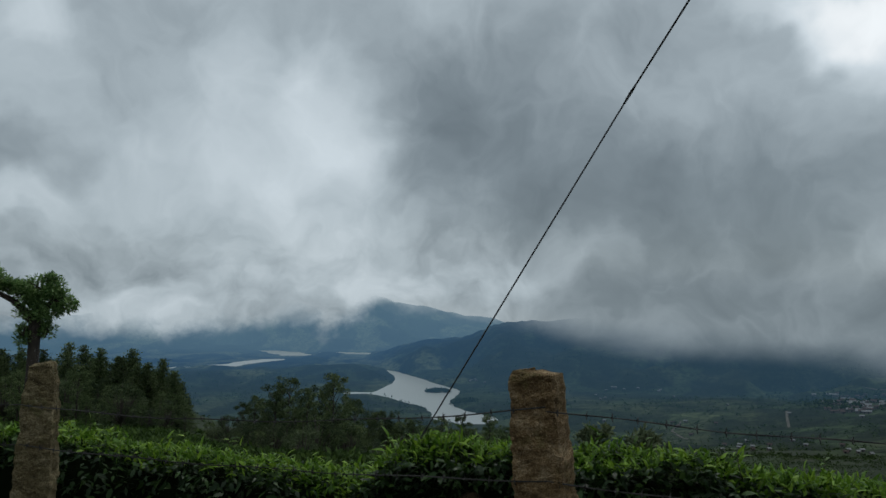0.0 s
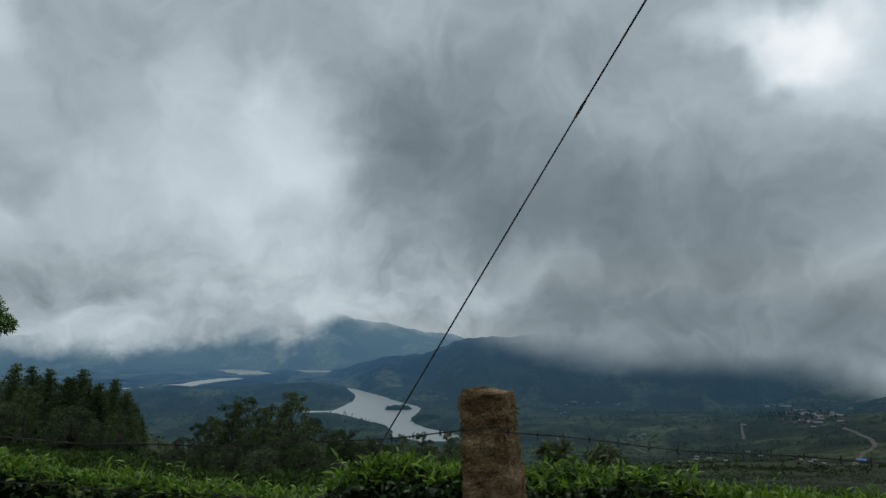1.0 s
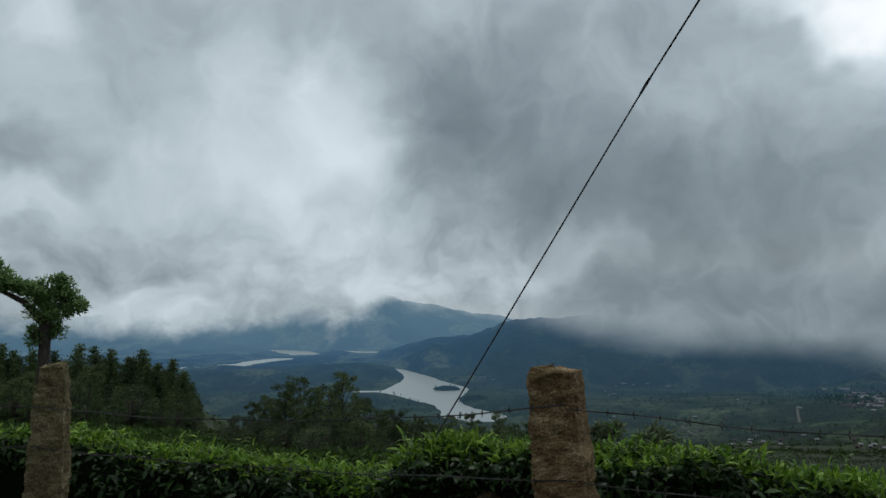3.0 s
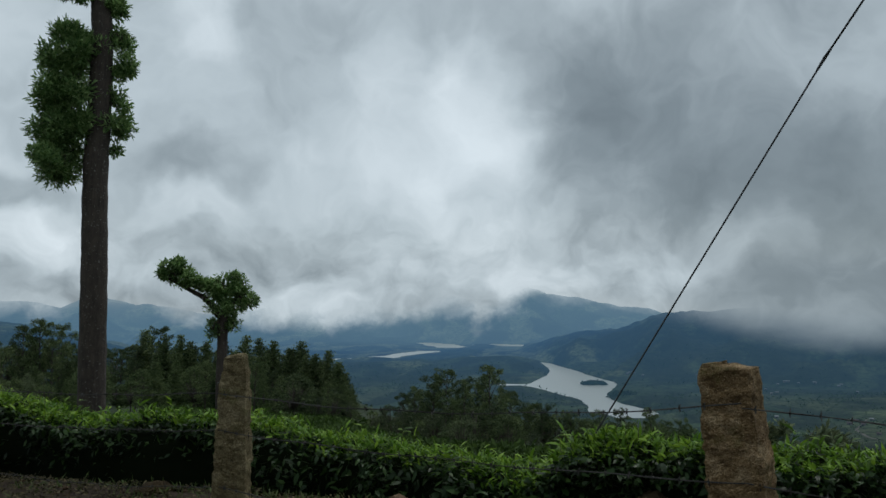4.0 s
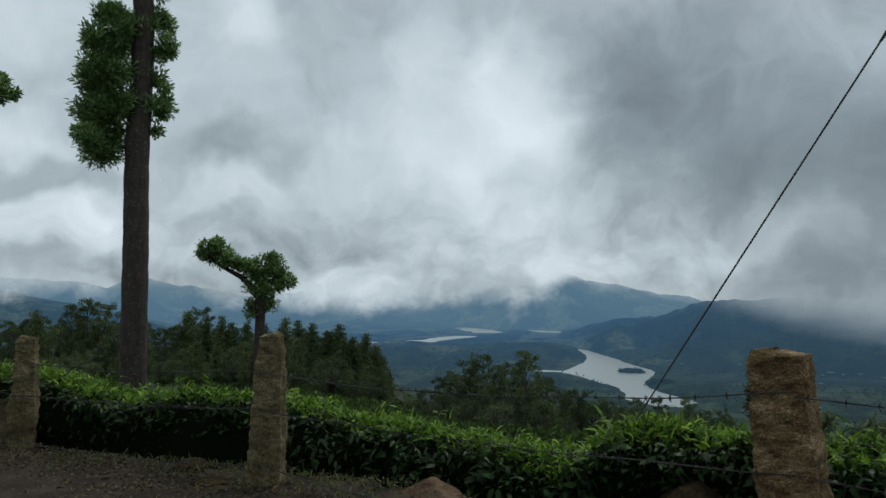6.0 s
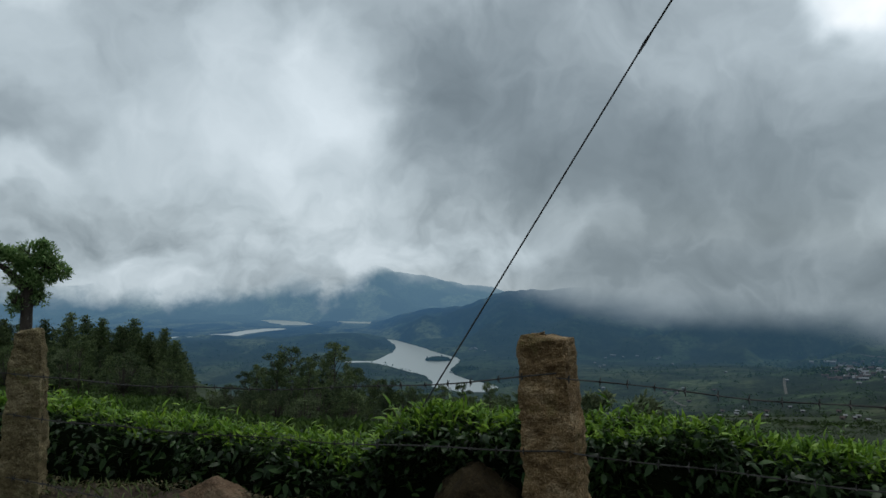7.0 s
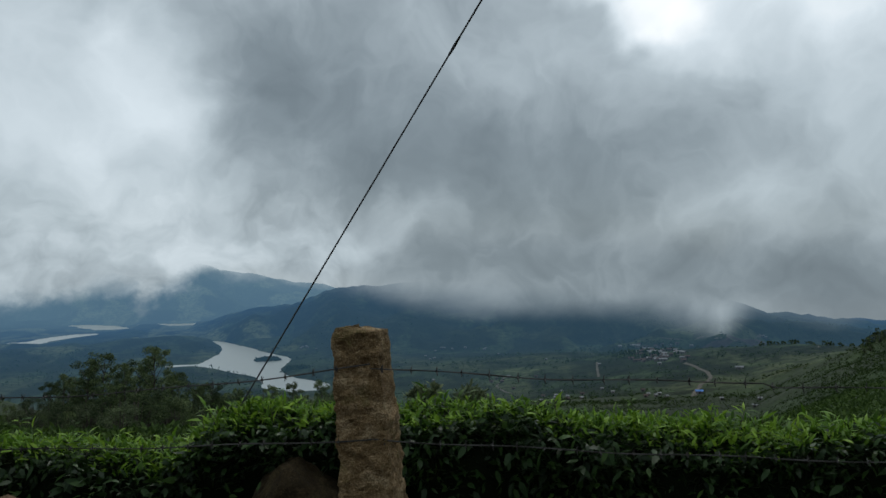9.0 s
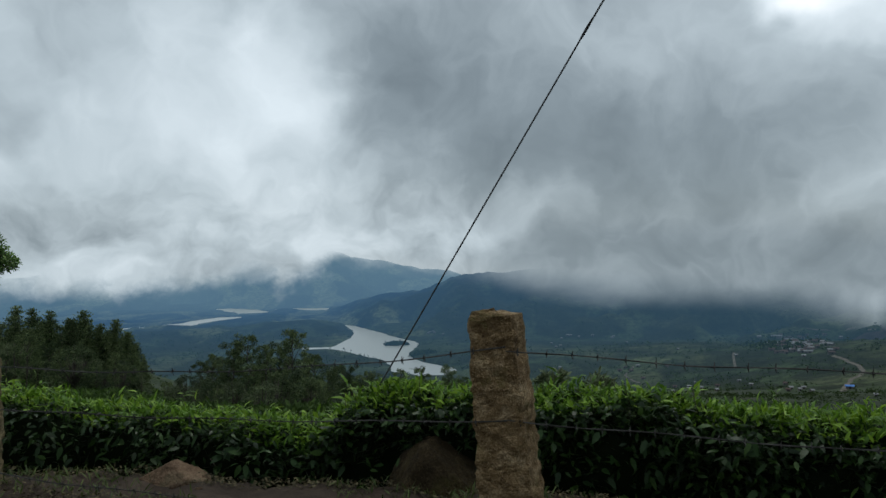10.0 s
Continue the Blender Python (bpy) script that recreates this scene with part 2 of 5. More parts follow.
def ground_material():
    mat, nd = material("hill ground")
    pos = nd.n("ShaderNodeNewGeometry").outputs["Position"]
    sep = nd.n("ShaderNodeSeparateXYZ")
    nd.put(sep.inputs[0], pos)
    flat = nd.v("MULTIPLY", pos, (1, 1, 0))
    r = nd.v("LENGTH", flat)
    # tea slopes and woods, in plots
    plot = nd.noise(pos, 0.006, 5, 0.6, 0.4)
    fine = nd.noise(pos, 0.05, 6, 0.65)
    fine = nd.m("ADD", nd.m("MULTIPLY", fine, 0.5), nd.m("MULTIPLY", nd.noise(pos, 0.35, 5, 0.7), 0.5))
    fine = nd.remap(fine, 0.32, 0.68)
    tea = nd.mix(fine, (0.007, 0.015, 0.006), (0.041, 0.069, 0.022))
    wood = nd.mix(fine, (0.010, 0.018, 0.010), (0.034, 0.046, 0.022))
    slope = nd.mix(nd.remap(plot, 0.42, 0.56), tea, wood)
    bare = nd.remap(nd.noise(pos, 0.018, 5, 0.7), 0.66, 0.74, 0.0, 0.55)
    slope = nd.mix(bare, slope, (0.075, 0.062, 0.045))
    # dirt verge close by
    dirt = nd.ramp(nd.m("ADD", nd.m("MULTIPLY", nd.noise(pos, 3.0, 6, 0.7), 0.6), nd.m("MULTIPLY", nd.noise(pos, 40, 4, 0.7), 0.4)), [(0.3, (0.010, 0.007, 0.005)), (0.5, (0.032, 0.022, 0.015)), (0.7, (0.080, 0.058, 0.042))])
    near = nd.remap(r, 10.0, 16.0)
    h = nd.m("ADD", nd.noise(pos, 30, 5, 0.7), nd.m("MULTIPLY", fine, 3.0))
    finish(nd, nd.mix(near, dirt, slope), 0.95, h, 0.5, 0.03, spec=0.2)
    return mat


def painted_haze(nd, r):
    """Share and colour of the haze painted as emission on what lies r metres off."""
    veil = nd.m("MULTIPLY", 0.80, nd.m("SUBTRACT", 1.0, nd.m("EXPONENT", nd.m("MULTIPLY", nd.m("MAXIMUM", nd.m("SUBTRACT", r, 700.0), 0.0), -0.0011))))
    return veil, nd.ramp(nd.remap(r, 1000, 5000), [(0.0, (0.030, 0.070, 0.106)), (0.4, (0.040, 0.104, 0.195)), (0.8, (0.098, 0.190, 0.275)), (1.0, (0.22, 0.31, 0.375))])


def distance_material():
    """Hills so far off that blue grey haze is painted on them as emission."""
    mat, nd = material("distant hills")
    pos = nd.n("ShaderNodeNewGeometry").outputs["Position"]
    flat = nd.v("MULTIPLY", pos, (1, 1, 0))
    r = nd.v("LENGTH", flat)
    plot = nd.noise(nd.v("MULTIPLY", pos, (1, 0.6, 1)), 0.010, 6, 0.6, 0.6)
    fine = nd.noise(pos, 0.03, 6, 0.65)
    fine = nd.m("ADD", nd.m("MULTIPLY", fine, 0.55), nd.m("MULTIPLY", nd.noise(pos, 0.16, 4, 0.7), 0.45))
    fine = nd.remap(fine, 0.30, 0.70)
    tea = nd.mix(fine, (0.010, 0.020, 0.010), (0.066, 0.096, 0.044))
    wood = nd.mix(fine, (0.004, 0.009, 0.006), (0.026, 0.038, 0.020))
    # the ridge right of the lake is forest, also darkened here for cloud shadow
    sep = nd.n("ShaderNodeSeparateXYZ")
    nd.put(sep.inputs[0], pos)
    side = nd.m("DIVIDE", sep.outputs[0], nd.m("MAXIMUM", sep.outputs[1], 1.0))
    forest = nd.m("MULTIPLY", nd.remap(side, 0.0, 0.12), nd.remap(side, 0.75, 0.5))
    forest = nd.m("MULTIPLY", forest, nd.remap(r, 1500, 1900))
    slope = nd.mix(nd.remap(nd.m("ADD", plot, nd.m("MULTIPLY", forest, 0.07)), 0.42, 0.52), tea, wood)
    # pale grazing land and cleared plots among the woods
    open_land = nd.m("MULTIPLY", nd.remap(nd.noise(nd.v("MULTIPLY", pos, (1, 0.5, 1)), 0.0045, 6, 0.62, 0.8), 0.49, 0.60), nd.m("SUBTRACT", 1.0, nd.m("MULTIPLY", forest, 0.85)))
    open_land = nd.m("MULTIPLY", open_land, nd.remap(r, 1500, 2500, 0.25, 0.9))
    slope = nd.mix(open_land, slope, nd.mix(fine, (0.085, 0.120, 0.050), (0.27, 0.29, 0.15)))
    # single dark crowns
    crowns = nd.remap(nd.noise(pos, 0.075, 2, 0.5), 0.50, 0.60)
    slope = nd.mix(nd.m("MULTIPLY", crowns, 0.55), slope, (0.008, 0.015, 0.009))
    veil, haze_tint = painted_haze(nd, r)
    finish(nd, slope, 0.95, fine, 0.6, 2.0, spec=0.1, glow=(veil, haze_tint))
    return mat


MAT["ground"] = ground_material()
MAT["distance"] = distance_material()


def water_material():
    mat, nd = material("lake water")
    pos = nd.n("ShaderNodeTexCoord").outputs["Object"]
    finish(nd, (0.27, 0.31, 0.315), 0.30, nd.noise(nd.v("MULTIPLY", pos, (0.12, 0.12, 0.12)), 3, 5), 0.15, 0.4, spec=0.6)
    return mat


MAT["water"] = water_material()


def cloud_bank_material():
    mat, nd = material("low cloud")
    pos = nd.n("ShaderNodeNewGeometry").outputs["Position"]
    way = nd.v("NORMALIZE", nd.v("SUBTRACT", pos, (0, 0, EYE)))
    tint, bright = overcast(nd, way)
    edge = nd.n("ShaderNodeAttribute", attribute_name="edge").outputs["Fac"]
    swirl = nd.v("ADD", way, nd.v("MULTIPLY", nd.v("SUBTRACT", nd.noise(way, 22.0, 4, 0.6, color=True), (0.5, 0.5, 0.5)), (0.09, 0.09, 0.05)))
    rag = nd.m("SUBTRACT", nd.noise(nd.v("MULTIPLY", swirl, (1, 1, 1.6)), 13.0, 6, 0.5), 0.5)
    soft = nd.n("ShaderNodeAttribute", attribute_name="soft").outputs["Fac"]
    ragged = nd.remap(nd.m("ADD", edge, nd.m("MULTIPLY", rag, 4.4)), -1.2, 1.2)
    trail = nd.noise(nd.v("MULTIPLY", way, (1, 1, 2.2)), 9.0, 4, 0.5)
    even = nd.remap(nd.m("ADD", edge, nd.m("MULTIPLY", nd.m("SUBTRACT", trail, 0.5), 1.7)), -1.6, 1.6)
    f = nd.m("ADD", nd.m("MULTIPLY", ragged, nd.m("SUBTRACT", 1.0, soft)), nd.m("MULTIPLY", even, soft))
    top = nd.remap(edge, 4.0, 7.0, 1.0, 0.0)
    em = nd.n("ShaderNodeEmission")
    nd.put(em.inputs[0], tint)
    nd.put(em.inputs[1], nd.m("MULTIPLY", bright, SKY_GAIN))
    tr = nd.n("ShaderNodeBsdfTransparent")
    mx = nd.n("ShaderNodeMixShader")
    nd.put(mx.inputs[0], nd.m("MULTIPLY", f, top))
    nd.t.links.new(tr.outputs[0], mx.inputs[1])
    nd.t.links.new(em.outputs[0], mx.inputs[2])
    nd.t.links.new(mx.outputs[0], nd.n("ShaderNodeOutputMaterial").inputs[0])
    return mat


MAT["cloud"] = cloud_bank_material()


# ---------- mesh helpers ----------
def mesh_of(name, verts, faces, mat, smooth=False):
    me = bpy.data.meshes.new(name)
    me.from_pydata([tuple(v) for v in np.asarray(verts).tolist()], [], faces if isinstance(faces, list) else np.asarray(faces).tolist())
    me.materials.append(mat)
    if smooth:
        me.polygons.foreach_set("use_smooth", [True] * len(me.polygons))
    me.update()
    return me


def part(name, me, parent=None, label="", kind=""):
    ob = new(name, me)
    ob.parent = parent
    return tagged(ob, label=label, kind=kind)


def thing(name, at, label, category, group="", rz=0.0):
    ob = new(name)
    ob.empty_display_size = 0.1
    ob.matrix_basis = pose(*at, 0, 0, rz)
    return tagged(ob, label, category, group)


def join(chunks):
    """Joins (verts, faces) chunks, faces all of one size."""
    vs, fs, n = [], [], 0
    for v, f in chunks:
        vs.append(np.asarray(v, float))
        fs.append(np.asarray(f, int) + n)
        n += len(v)
    return np.concatenate(vs), np.concatenate(fs)


def leaf_cloud(rng, centres, dirs, length, width, droop=0.15):
    """Curved oval leaf blades, four triangles each, from their stalks along dirs."""
    n = len(centres)
    d = dirs / (np.linalg.norm(dirs, axis=1, keepdims=True) + 1e-9)
    up = rng.normal(0, 1, (n, 3)) * 0.5 + np.array([0, 0, 1.0])
    s = np.cross(d, up)
    s /= np.linalg.norm(s, axis=1, keepdims=True) + 1e-9
    k = np.cross(s, d)
    ln = (length * rng.uniform(0.65, 1.3, n))[:, None]
    w = ln * width / length * rng.uniform(0.8, 1.2, n)[:, None]
    base = centres
    bend = -k * ln * droop
    v = np.stack([
        base,
        base + d * ln * 0.36 + s * w * 0.5 + bend * 0.10, base + d * ln * 0.36 - s * w * 0.5 + bend * 0.10,
        base + d * ln * 0.70 + s * w * 0.36 + bend * 0.45, base + d * ln * 0.70 - s * w * 0.36 + bend * 0.45,
        base + d * ln + bend,
    ], 1).reshape(-1, 3)
    f = np.array([[0, 2, 1], [1, 2, 4], [1, 4, 3], [3, 4, 5]])
    return v, (f[None] + 6 * np.arange(n)[:, None, None]).reshape(-1, 3)


def tube(points, radii, sides=8, cap=True):
    """A tapered round tube through points; quads, closed at the ends by collapsed rings."""
    pts = np.asarray(points, float)
    radii = np.broadcast_to(np.asarray(radii, float), (len(pts),))
    tang = np.gradient(pts, axis=0)
    tang /= np.linalg.norm(tang, axis=1, keepdims=True) + 1e-9
    ref = np.array([0.31, 0.95, 0.05]) if abs(tang[:, 2]).mean() > 0.6 else np.array([0, 0, 1.0])
    a = np.cross(tang, ref)
    a /= np.linalg.norm(a, axis=1, keepdims=True) + 1e-9
    b = np.cross(tang, a)
    ang = np.arange(sides) * 2 * math.pi / sides
    ring = a[:, None] * np.cos(ang)[None, :, None] + b[:, None] * np.sin(ang)[None, :, None]
    v = pts[:, None] + ring * radii[:, None, None]
    if cap:
        v = np.concatenate([np.repeat(pts[:1, None], sides, 1), v, np.repeat(pts[-1:, None], sides, 1)])
    n = len(v)
    i, j = np.meshgrid(np.arange(n - 1), np.arange(sides), indexing="ij")
    q = np.stack([i * sides + j, i * sides + (j + 1) % sides, (i + 1) * sides + (j + 1) % sides, (i + 1) * sides + j], -1).reshape(-1, 4)
    return v.reshape(-1, 3), q


def value_noise(x, y, seed=0):
    """Smooth two-dimensional noise in -1 to 1, on arrays."""
    xi, yi = np.floor(x).astype(np.int64), np.floor(y).astype(np.int64)
    fx, fy = x - xi, y - yi
    fx, fy = fx * fx * (3 - 2 * fx), fy * fy * (3 - 2 * fy)

    def h(a, b):
        k = (a * 374761393 + b * 668265263 + seed * 1274126177) & 0xFFFFFFFF
        k = ((k ^ (k >> 13)) * 1103515245) & 0xFFFFFFFF
        return ((k ^ (k >> 16)) & 0xFFFF) / 32767.5 - 1

    return (h(xi, yi) * (1 - fx) + h(xi + 1, yi) * fx) * (1 - fy) + (h(xi, yi + 1) * (1 - fx) + h(xi + 1, yi + 1) * fx) * fy


def fbm(x, y, octaves=4, seed=0):
    t, a = 0.0, 1.0
    for o in range(octaves):
        t = t + a * value_noise(x * 2.03 ** o + 17 * o, y * 2.03 ** o - 9 * o, seed + o)
        a *= 0.5
    return t


# ---------- the lie of the land ----------
# the fence runs along E_U; E_N points from the road to the valley
P2 = np.array([0.42, 3.10])
E_U, E_N = np.array([0.925, -0.380]), np.array([0.380, 0.925])
LAKE_Z = -178.8
# hills: azimuth, distance, height, spread across and along the view, turn
HILLS = [
    (52, 520, 14, 230, 150), (45, 640, 14, 240, 150), (40.5, 850, 40, 150, 150), (34.5, 1080, 44, 170, 150), (28.5, 1330, 16, 300, 220), (19.5, 1250, 14, 220, 150),
    (-9.5, 3080, 32, 60, 60), (-7.6, 2140, 22, 120, 55), (-12.5, 2650, 9, 250, 110), (-18, 2050, 18, 220, 140), (-22, 3300, 14, 260, 160), (-4.2, 1530, 9, 70, 50), (4.5, 2050, 12, 200, 110),
]
# ridges: distance by azimuth, spread towards and away from the eye, crest elevation by azimuth
RIDGES = [
    ([-60, 60], [4150, 4150], 820, 600,
     [-60, -52, -48, -44, -41, -39.6, -38.4, -37.4, -35.7, -34.8, -33.9, -32.4, -30.9, -30, -27, -22, -16, -12.6, -11.4, -10, -7, -5.2, -4.4, -3.8, -1.4, 0.6, 2.4, 3.8, 8, 14, 60],
     [0.9, 0.9, 1.0, 0.7, 0.5, 0.1, 0.68, 0.92, 0.55, 0.24, 0.30, 0.02, -0.24, -0.45, -0.2, 0.2, 0.4, 0.7, 0.85, 0.5, 0.9, 1.35, 1.15, 0.85, 0.53, 0.03, -0.29, -0.36, -1.6, -2.8, -3.0]),
    ([-5, 5, 20, 33, 60], [2750, 2500, 2320, 2150, 2000], 850, 420,
     [-9, -5, -3.5, -1.7, 0.6, 2.4, 3.8, 5.2, 7.5, 10, 16, 22, 28, 32.7, 35.2, 37.4, 40.1, 43, 47, 60],
     [-4.2, -3.3, -2.75, -2.23, -1.92, -1.52, -0.92, -0.66, -0.6, -0.4, -0.5, -0.9, -1.4, -1.95, -2.4, -3.2, -3.45, -4.1, -5.0, -6.0]),
    ([-60, -30], [2350, 2500], 900, 400,
     [-60, -54, -50.6, -49.3, -47.7, -46, -43.5, -41, -37, -31],
     [1.6, 1.2, 0.62, 0.53, 0.1, -0.03, -0.71, -1.2, -2.2, -4.0]),
]
# banks of the lake by distance: bearings of its left and right shore
BANK_R = [1180, 1203, 1240, 1280, 1320, 1363, 1411, 1462, 1518, 1568, 1617, 1669, 1734, 1818, 1910, 2014, 2127, 2215, 2270, 2320]
BANK_L = [2.2, 1.0, -0.1, -0.3, -0.5, -0.7, -1.0, -2.2, -3.6, -4.5, -5.0, -5.0, -4.4, -3.95, -3.6, -3.35, -3.8, -4.4, -6.6, -5.0]
BANK_RIGHT = [2.6, 4.0, 4.15, 3.8, 2.6, 1.3, 0.5, 0.3, 0.3, 0.4, 0.66, 0.85, 0.75, -0.2, -1.2, -1.96, -2.8, -3.5, -3.9, -5.3]
# smaller arms of the water further off: start, end and half width
ARMS = [
    (-200, 1640, -110, 1630, 14),
    (-850, 2360, -780, 2380, 34), (-780, 2380, -730, 2480, 44), (-730, 2480, -700, 2600, 26), (-700, 2600, -650, 2760, 40),
    (-815, 3420, -700, 3250, 34), (-700, 3250, -600, 3060, 52), (-486, 3260, -358, 3210, 58), (-303, 3220, -258, 3160, 48), (-1040, 3580, -985, 3590, 26),
]
BASE_R = [0, 4.6, 6, 12, 38, 140, 400, 800, 1200, 5200]
BASE_Z = [0, 0, -0.25, -1.2, -7.6, -29.0, -86, -160, -174, -174]


def lake_depth(x, y):
    """Positive inside the water, in metres from the shore."""
    r = np.hypot(x, y) + 1e-6
    az = np.degrees(np.arctan2(x, y))
    wob = fbm(x / 60, y / 60, 3, 5)
    left, right = np.interp(r, BANK_R, BANK_L), np.interp(r, BANK_R, BANK_RIGHT)
    best = np.radians(np.minimum(az - left, right - az)) * r + 5 * wob
    best = np.minimum(best, np.minimum(r - 1180, 2320 - r) + 4 * wob)
    for ax, ay, bx, by, w in ARMS:
        dx, dy = bx - ax, by - ay
        t = np.clip(((x - ax) * dx + (y - ay) * dy) / (dx * dx + dy * dy), 0, 1)
        d = np.hypot(x - ax - t * dx, y - ay - t * dy)
        best = np.maximum(best, w + 12 * wob * min(1, w / 40) - d)
    # the small wooded island and a spit on the far shore
    isl = 1 - np.hypot((x + 11) / 31, (y - 1672) / 26)
    spit = 1 - np.hypot((x - 42) / 34, (y - 1450) / 22)
    isl = np.maximum(isl, spit)
    return np.where(isl > 0, np.minimum(best, -isl * 20), best)


def fence_bend(u):
    """How far the fence line swings towards the valley, along its length."""
    return np.interp(u, [-14, -8, -5, -2.8, 0, 2.8, 6], [-0.9, -0.53, -0.4, 0, 0, 0.12, 0.25])


def verge_lip(u):
    """Where the verge breaks off into the ditch, behind the fence."""
    return np.interp(u, [-8, -4.6, -3.3, -1.8, -0.8, 0.5, 3], [0, 0.02, 0.25, 0.45, 0.6, 0.55, 0.45])


def near_land(x, y):
    """Road level, verge, the ditch under the hedge and the top of the slope."""
    u = (x - P2[0]) * E_U[0] + (y - P2[1]) * E_U[1]
    v = (x - P2[0]) * E_N[0] + (y - P2[1]) * E_N[1] - fence_bend(u) - verge_lip(u)
    z = np.interp(v, [-40, -16, -9, -7, 0.02, 0.24, 1.0, 3, 10, 40], [12, 5, 0.6, 0, 0, -0.30, -0.42, -0.8, -2.2, -8])
    lip = np.exp(-((v + 0.22) / 0.35) ** 2)
    return z + lip * (0.02 + 0.035 * fbm(x * 2.3, y * 2.3, 4, 31)) + 0.012 * np.exp(-(v + 0.6) ** 2) * fbm(x * 7, y * 7, 3, 3)


def land(x, y):
    """Height of the ground."""
    x, y = np.asarray(x, float), np.asarray(y, float)
    r = np.hypot(x, y) + 1e-6
    az = np.degrees(np.arctan2(x, y))
    base = sum(np.interp(r * k, BASE_R, BASE_Z) for k in (0.86, 0.93, 1.0, 1.07, 1.14)) / 5
    # gentler to the left and right than straight down to the lake
    k = np.interp(az, [-180, -60, -35, -20, -13, 8, 22, 36, 44, 60, 180], [0.1, 0.5, 0.52, 0.64, 0.88, 1, 1, 0.96, 0.66, 0.6, 0.1])
    far = np.clip((r - 500) / 700, 0, 1)
    z = base * (k + (1 - k) * far)
    w = np.clip((r - 13) / 22, 0, 1)
    z = near_land(x, y) * (1 - w) + z * w
    for a, d, h, sa, sr in HILLS:
        ca, sn = math.cos(radians(a)), math.sin(radians(a))
        u, v = x * ca - y * sn, x * sn + y * ca - d
        z = z + h * np.exp(-0.5 * ((u / sa) ** 2 + (v / sr) ** 2)) * np.clip((r - 20) / 200, 0, 1)
    amp = np.clip((r - 8) / 300, 0, 1) * np.where(r > 900, np.clip((z - LAKE_Z) / 60, 0.12, 1), 1)
    amp = amp * np.where((r > 2300) & (r < 3350), 0.35, 1.0)
    z = z + amp * (6 * fbm(x / 160, y / 160, 5, 2) + np.clip(r / 2500 - 0.4, 0, 1) * 10 * (0.45 - np.abs(fbm(x / 520, y / 520, 5, 9))))
    z = z + amp * np.clip(r / 1200 - 0.9, 0, 1) * 14 * (0.35 - np.abs(fbm(x / 190, y / 190, 4, 19)))
    z = z + np.clip((r - 9) / 30, 0, 1) * 0.25 * fbm(x / 5, y / 5, 3, 4)
    for da, dd, front, back, ca, ce in RIDGES:
        d = np.interp(az, da, dd) + 60 * fbm(x / 420, y / 420, 2, 55)
        crest = EYE + d * np.tan(np.radians(np.interp(az, ca, ce)))
        s = np.clip(1 - np.abs(r - d) / np.where(r < d, front, back), 0, 1)
        gully = 0.42 - np.abs(fbm(x / 260, y / 260, 4, 23))
        up = (crest - LAKE_Z) * (0.55 * s + 0.45 * s * s * (3 - 2 * s)) + 110 * s * (1 - s) * 2 * gully + 5 * s * fbm(x / 60, y / 60, 3, 24)
        z = np.where(s > 0, np.maximum(z, LAKE_Z + up), z)
    # the land falls away to a lower plain on the right
    drop = np.clip((r - 2650) / 600, 0, 1) * np.interp(az, [33, 37, 60, 70], [0, 1, 1, 0])
    dep = np.where(r > 1000, lake_depth(x, y), -1e9)
    floor = np.maximum(z, LAKE_Z + 4.0)
    z = np.where(r > 1000, floor, z) - 130 * drop
    # low flats along the water
    flat = np.exp(-np.maximum(-dep, 0) / np.where(r > 2330, 110.0, 30.0)) * (r > 1000)
    z = z * (1 - flat) + (LAKE_Z + 0.8) * flat
    shore = np.clip((dep + 25) / 30, 0, 1)
    return z * (1 - shore) + (LAKE_Z - 3.0) * shore


def land_sheet():
    """One sheet of ground from the road to the horizon, finest towards the valley; the outer part is the distance."""
    az = np.concatenate([np.arange(-62, 62, 0.17), np.arange(62, 298, 3.0)])
    rs = [0.0, 0.4]
    while rs[-1] < 4900:
        rs.append(rs[-1] * (1.045 if rs[-1] < 14 else 1.0145) + 0.02)
    rs = np.array(rs)
    A, Rr = np.meshgrid(np.radians(az), rs)
    X, Y = Rr * np.sin(A), Rr * np.cos(A)
    Z = land(X, Y)
    nr, na = Z.shape
    verts = np.stack([X, Y, Z], -1).reshape(-1, 3)
    i, j = np.meshgrid(np.arange(nr - 1), np.arange(na), indexing="ij")
    quads = np.stack([i * na + j, (i + 1) * na + j, (i + 1) * na + (j + 1) % na, i * na + (j + 1) % na], -1)[:, :, ::-1]
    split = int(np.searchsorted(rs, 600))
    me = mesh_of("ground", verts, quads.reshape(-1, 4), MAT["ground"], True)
    # outer quads take the material with distance haze painted in
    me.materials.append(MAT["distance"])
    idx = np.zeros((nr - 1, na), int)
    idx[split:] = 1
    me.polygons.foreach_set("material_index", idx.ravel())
    tagged(new("ground", me), "green tea hillside falling to a wide hazy valley", "ground", kind="structure")


land_sheet()

# lake
me = mesh_of("lake", [(-1300, 1100, LAKE_Z), (400, 1100, LAKE_Z), (400, 3700, LAKE_Z), (-1300, 3700, LAKE_Z)], [[0, 1, 2, 3]], MAT["water"])
tagged(new("water", me), "winding grey reservoir lying calm in the valley", "lake", kind="structure")

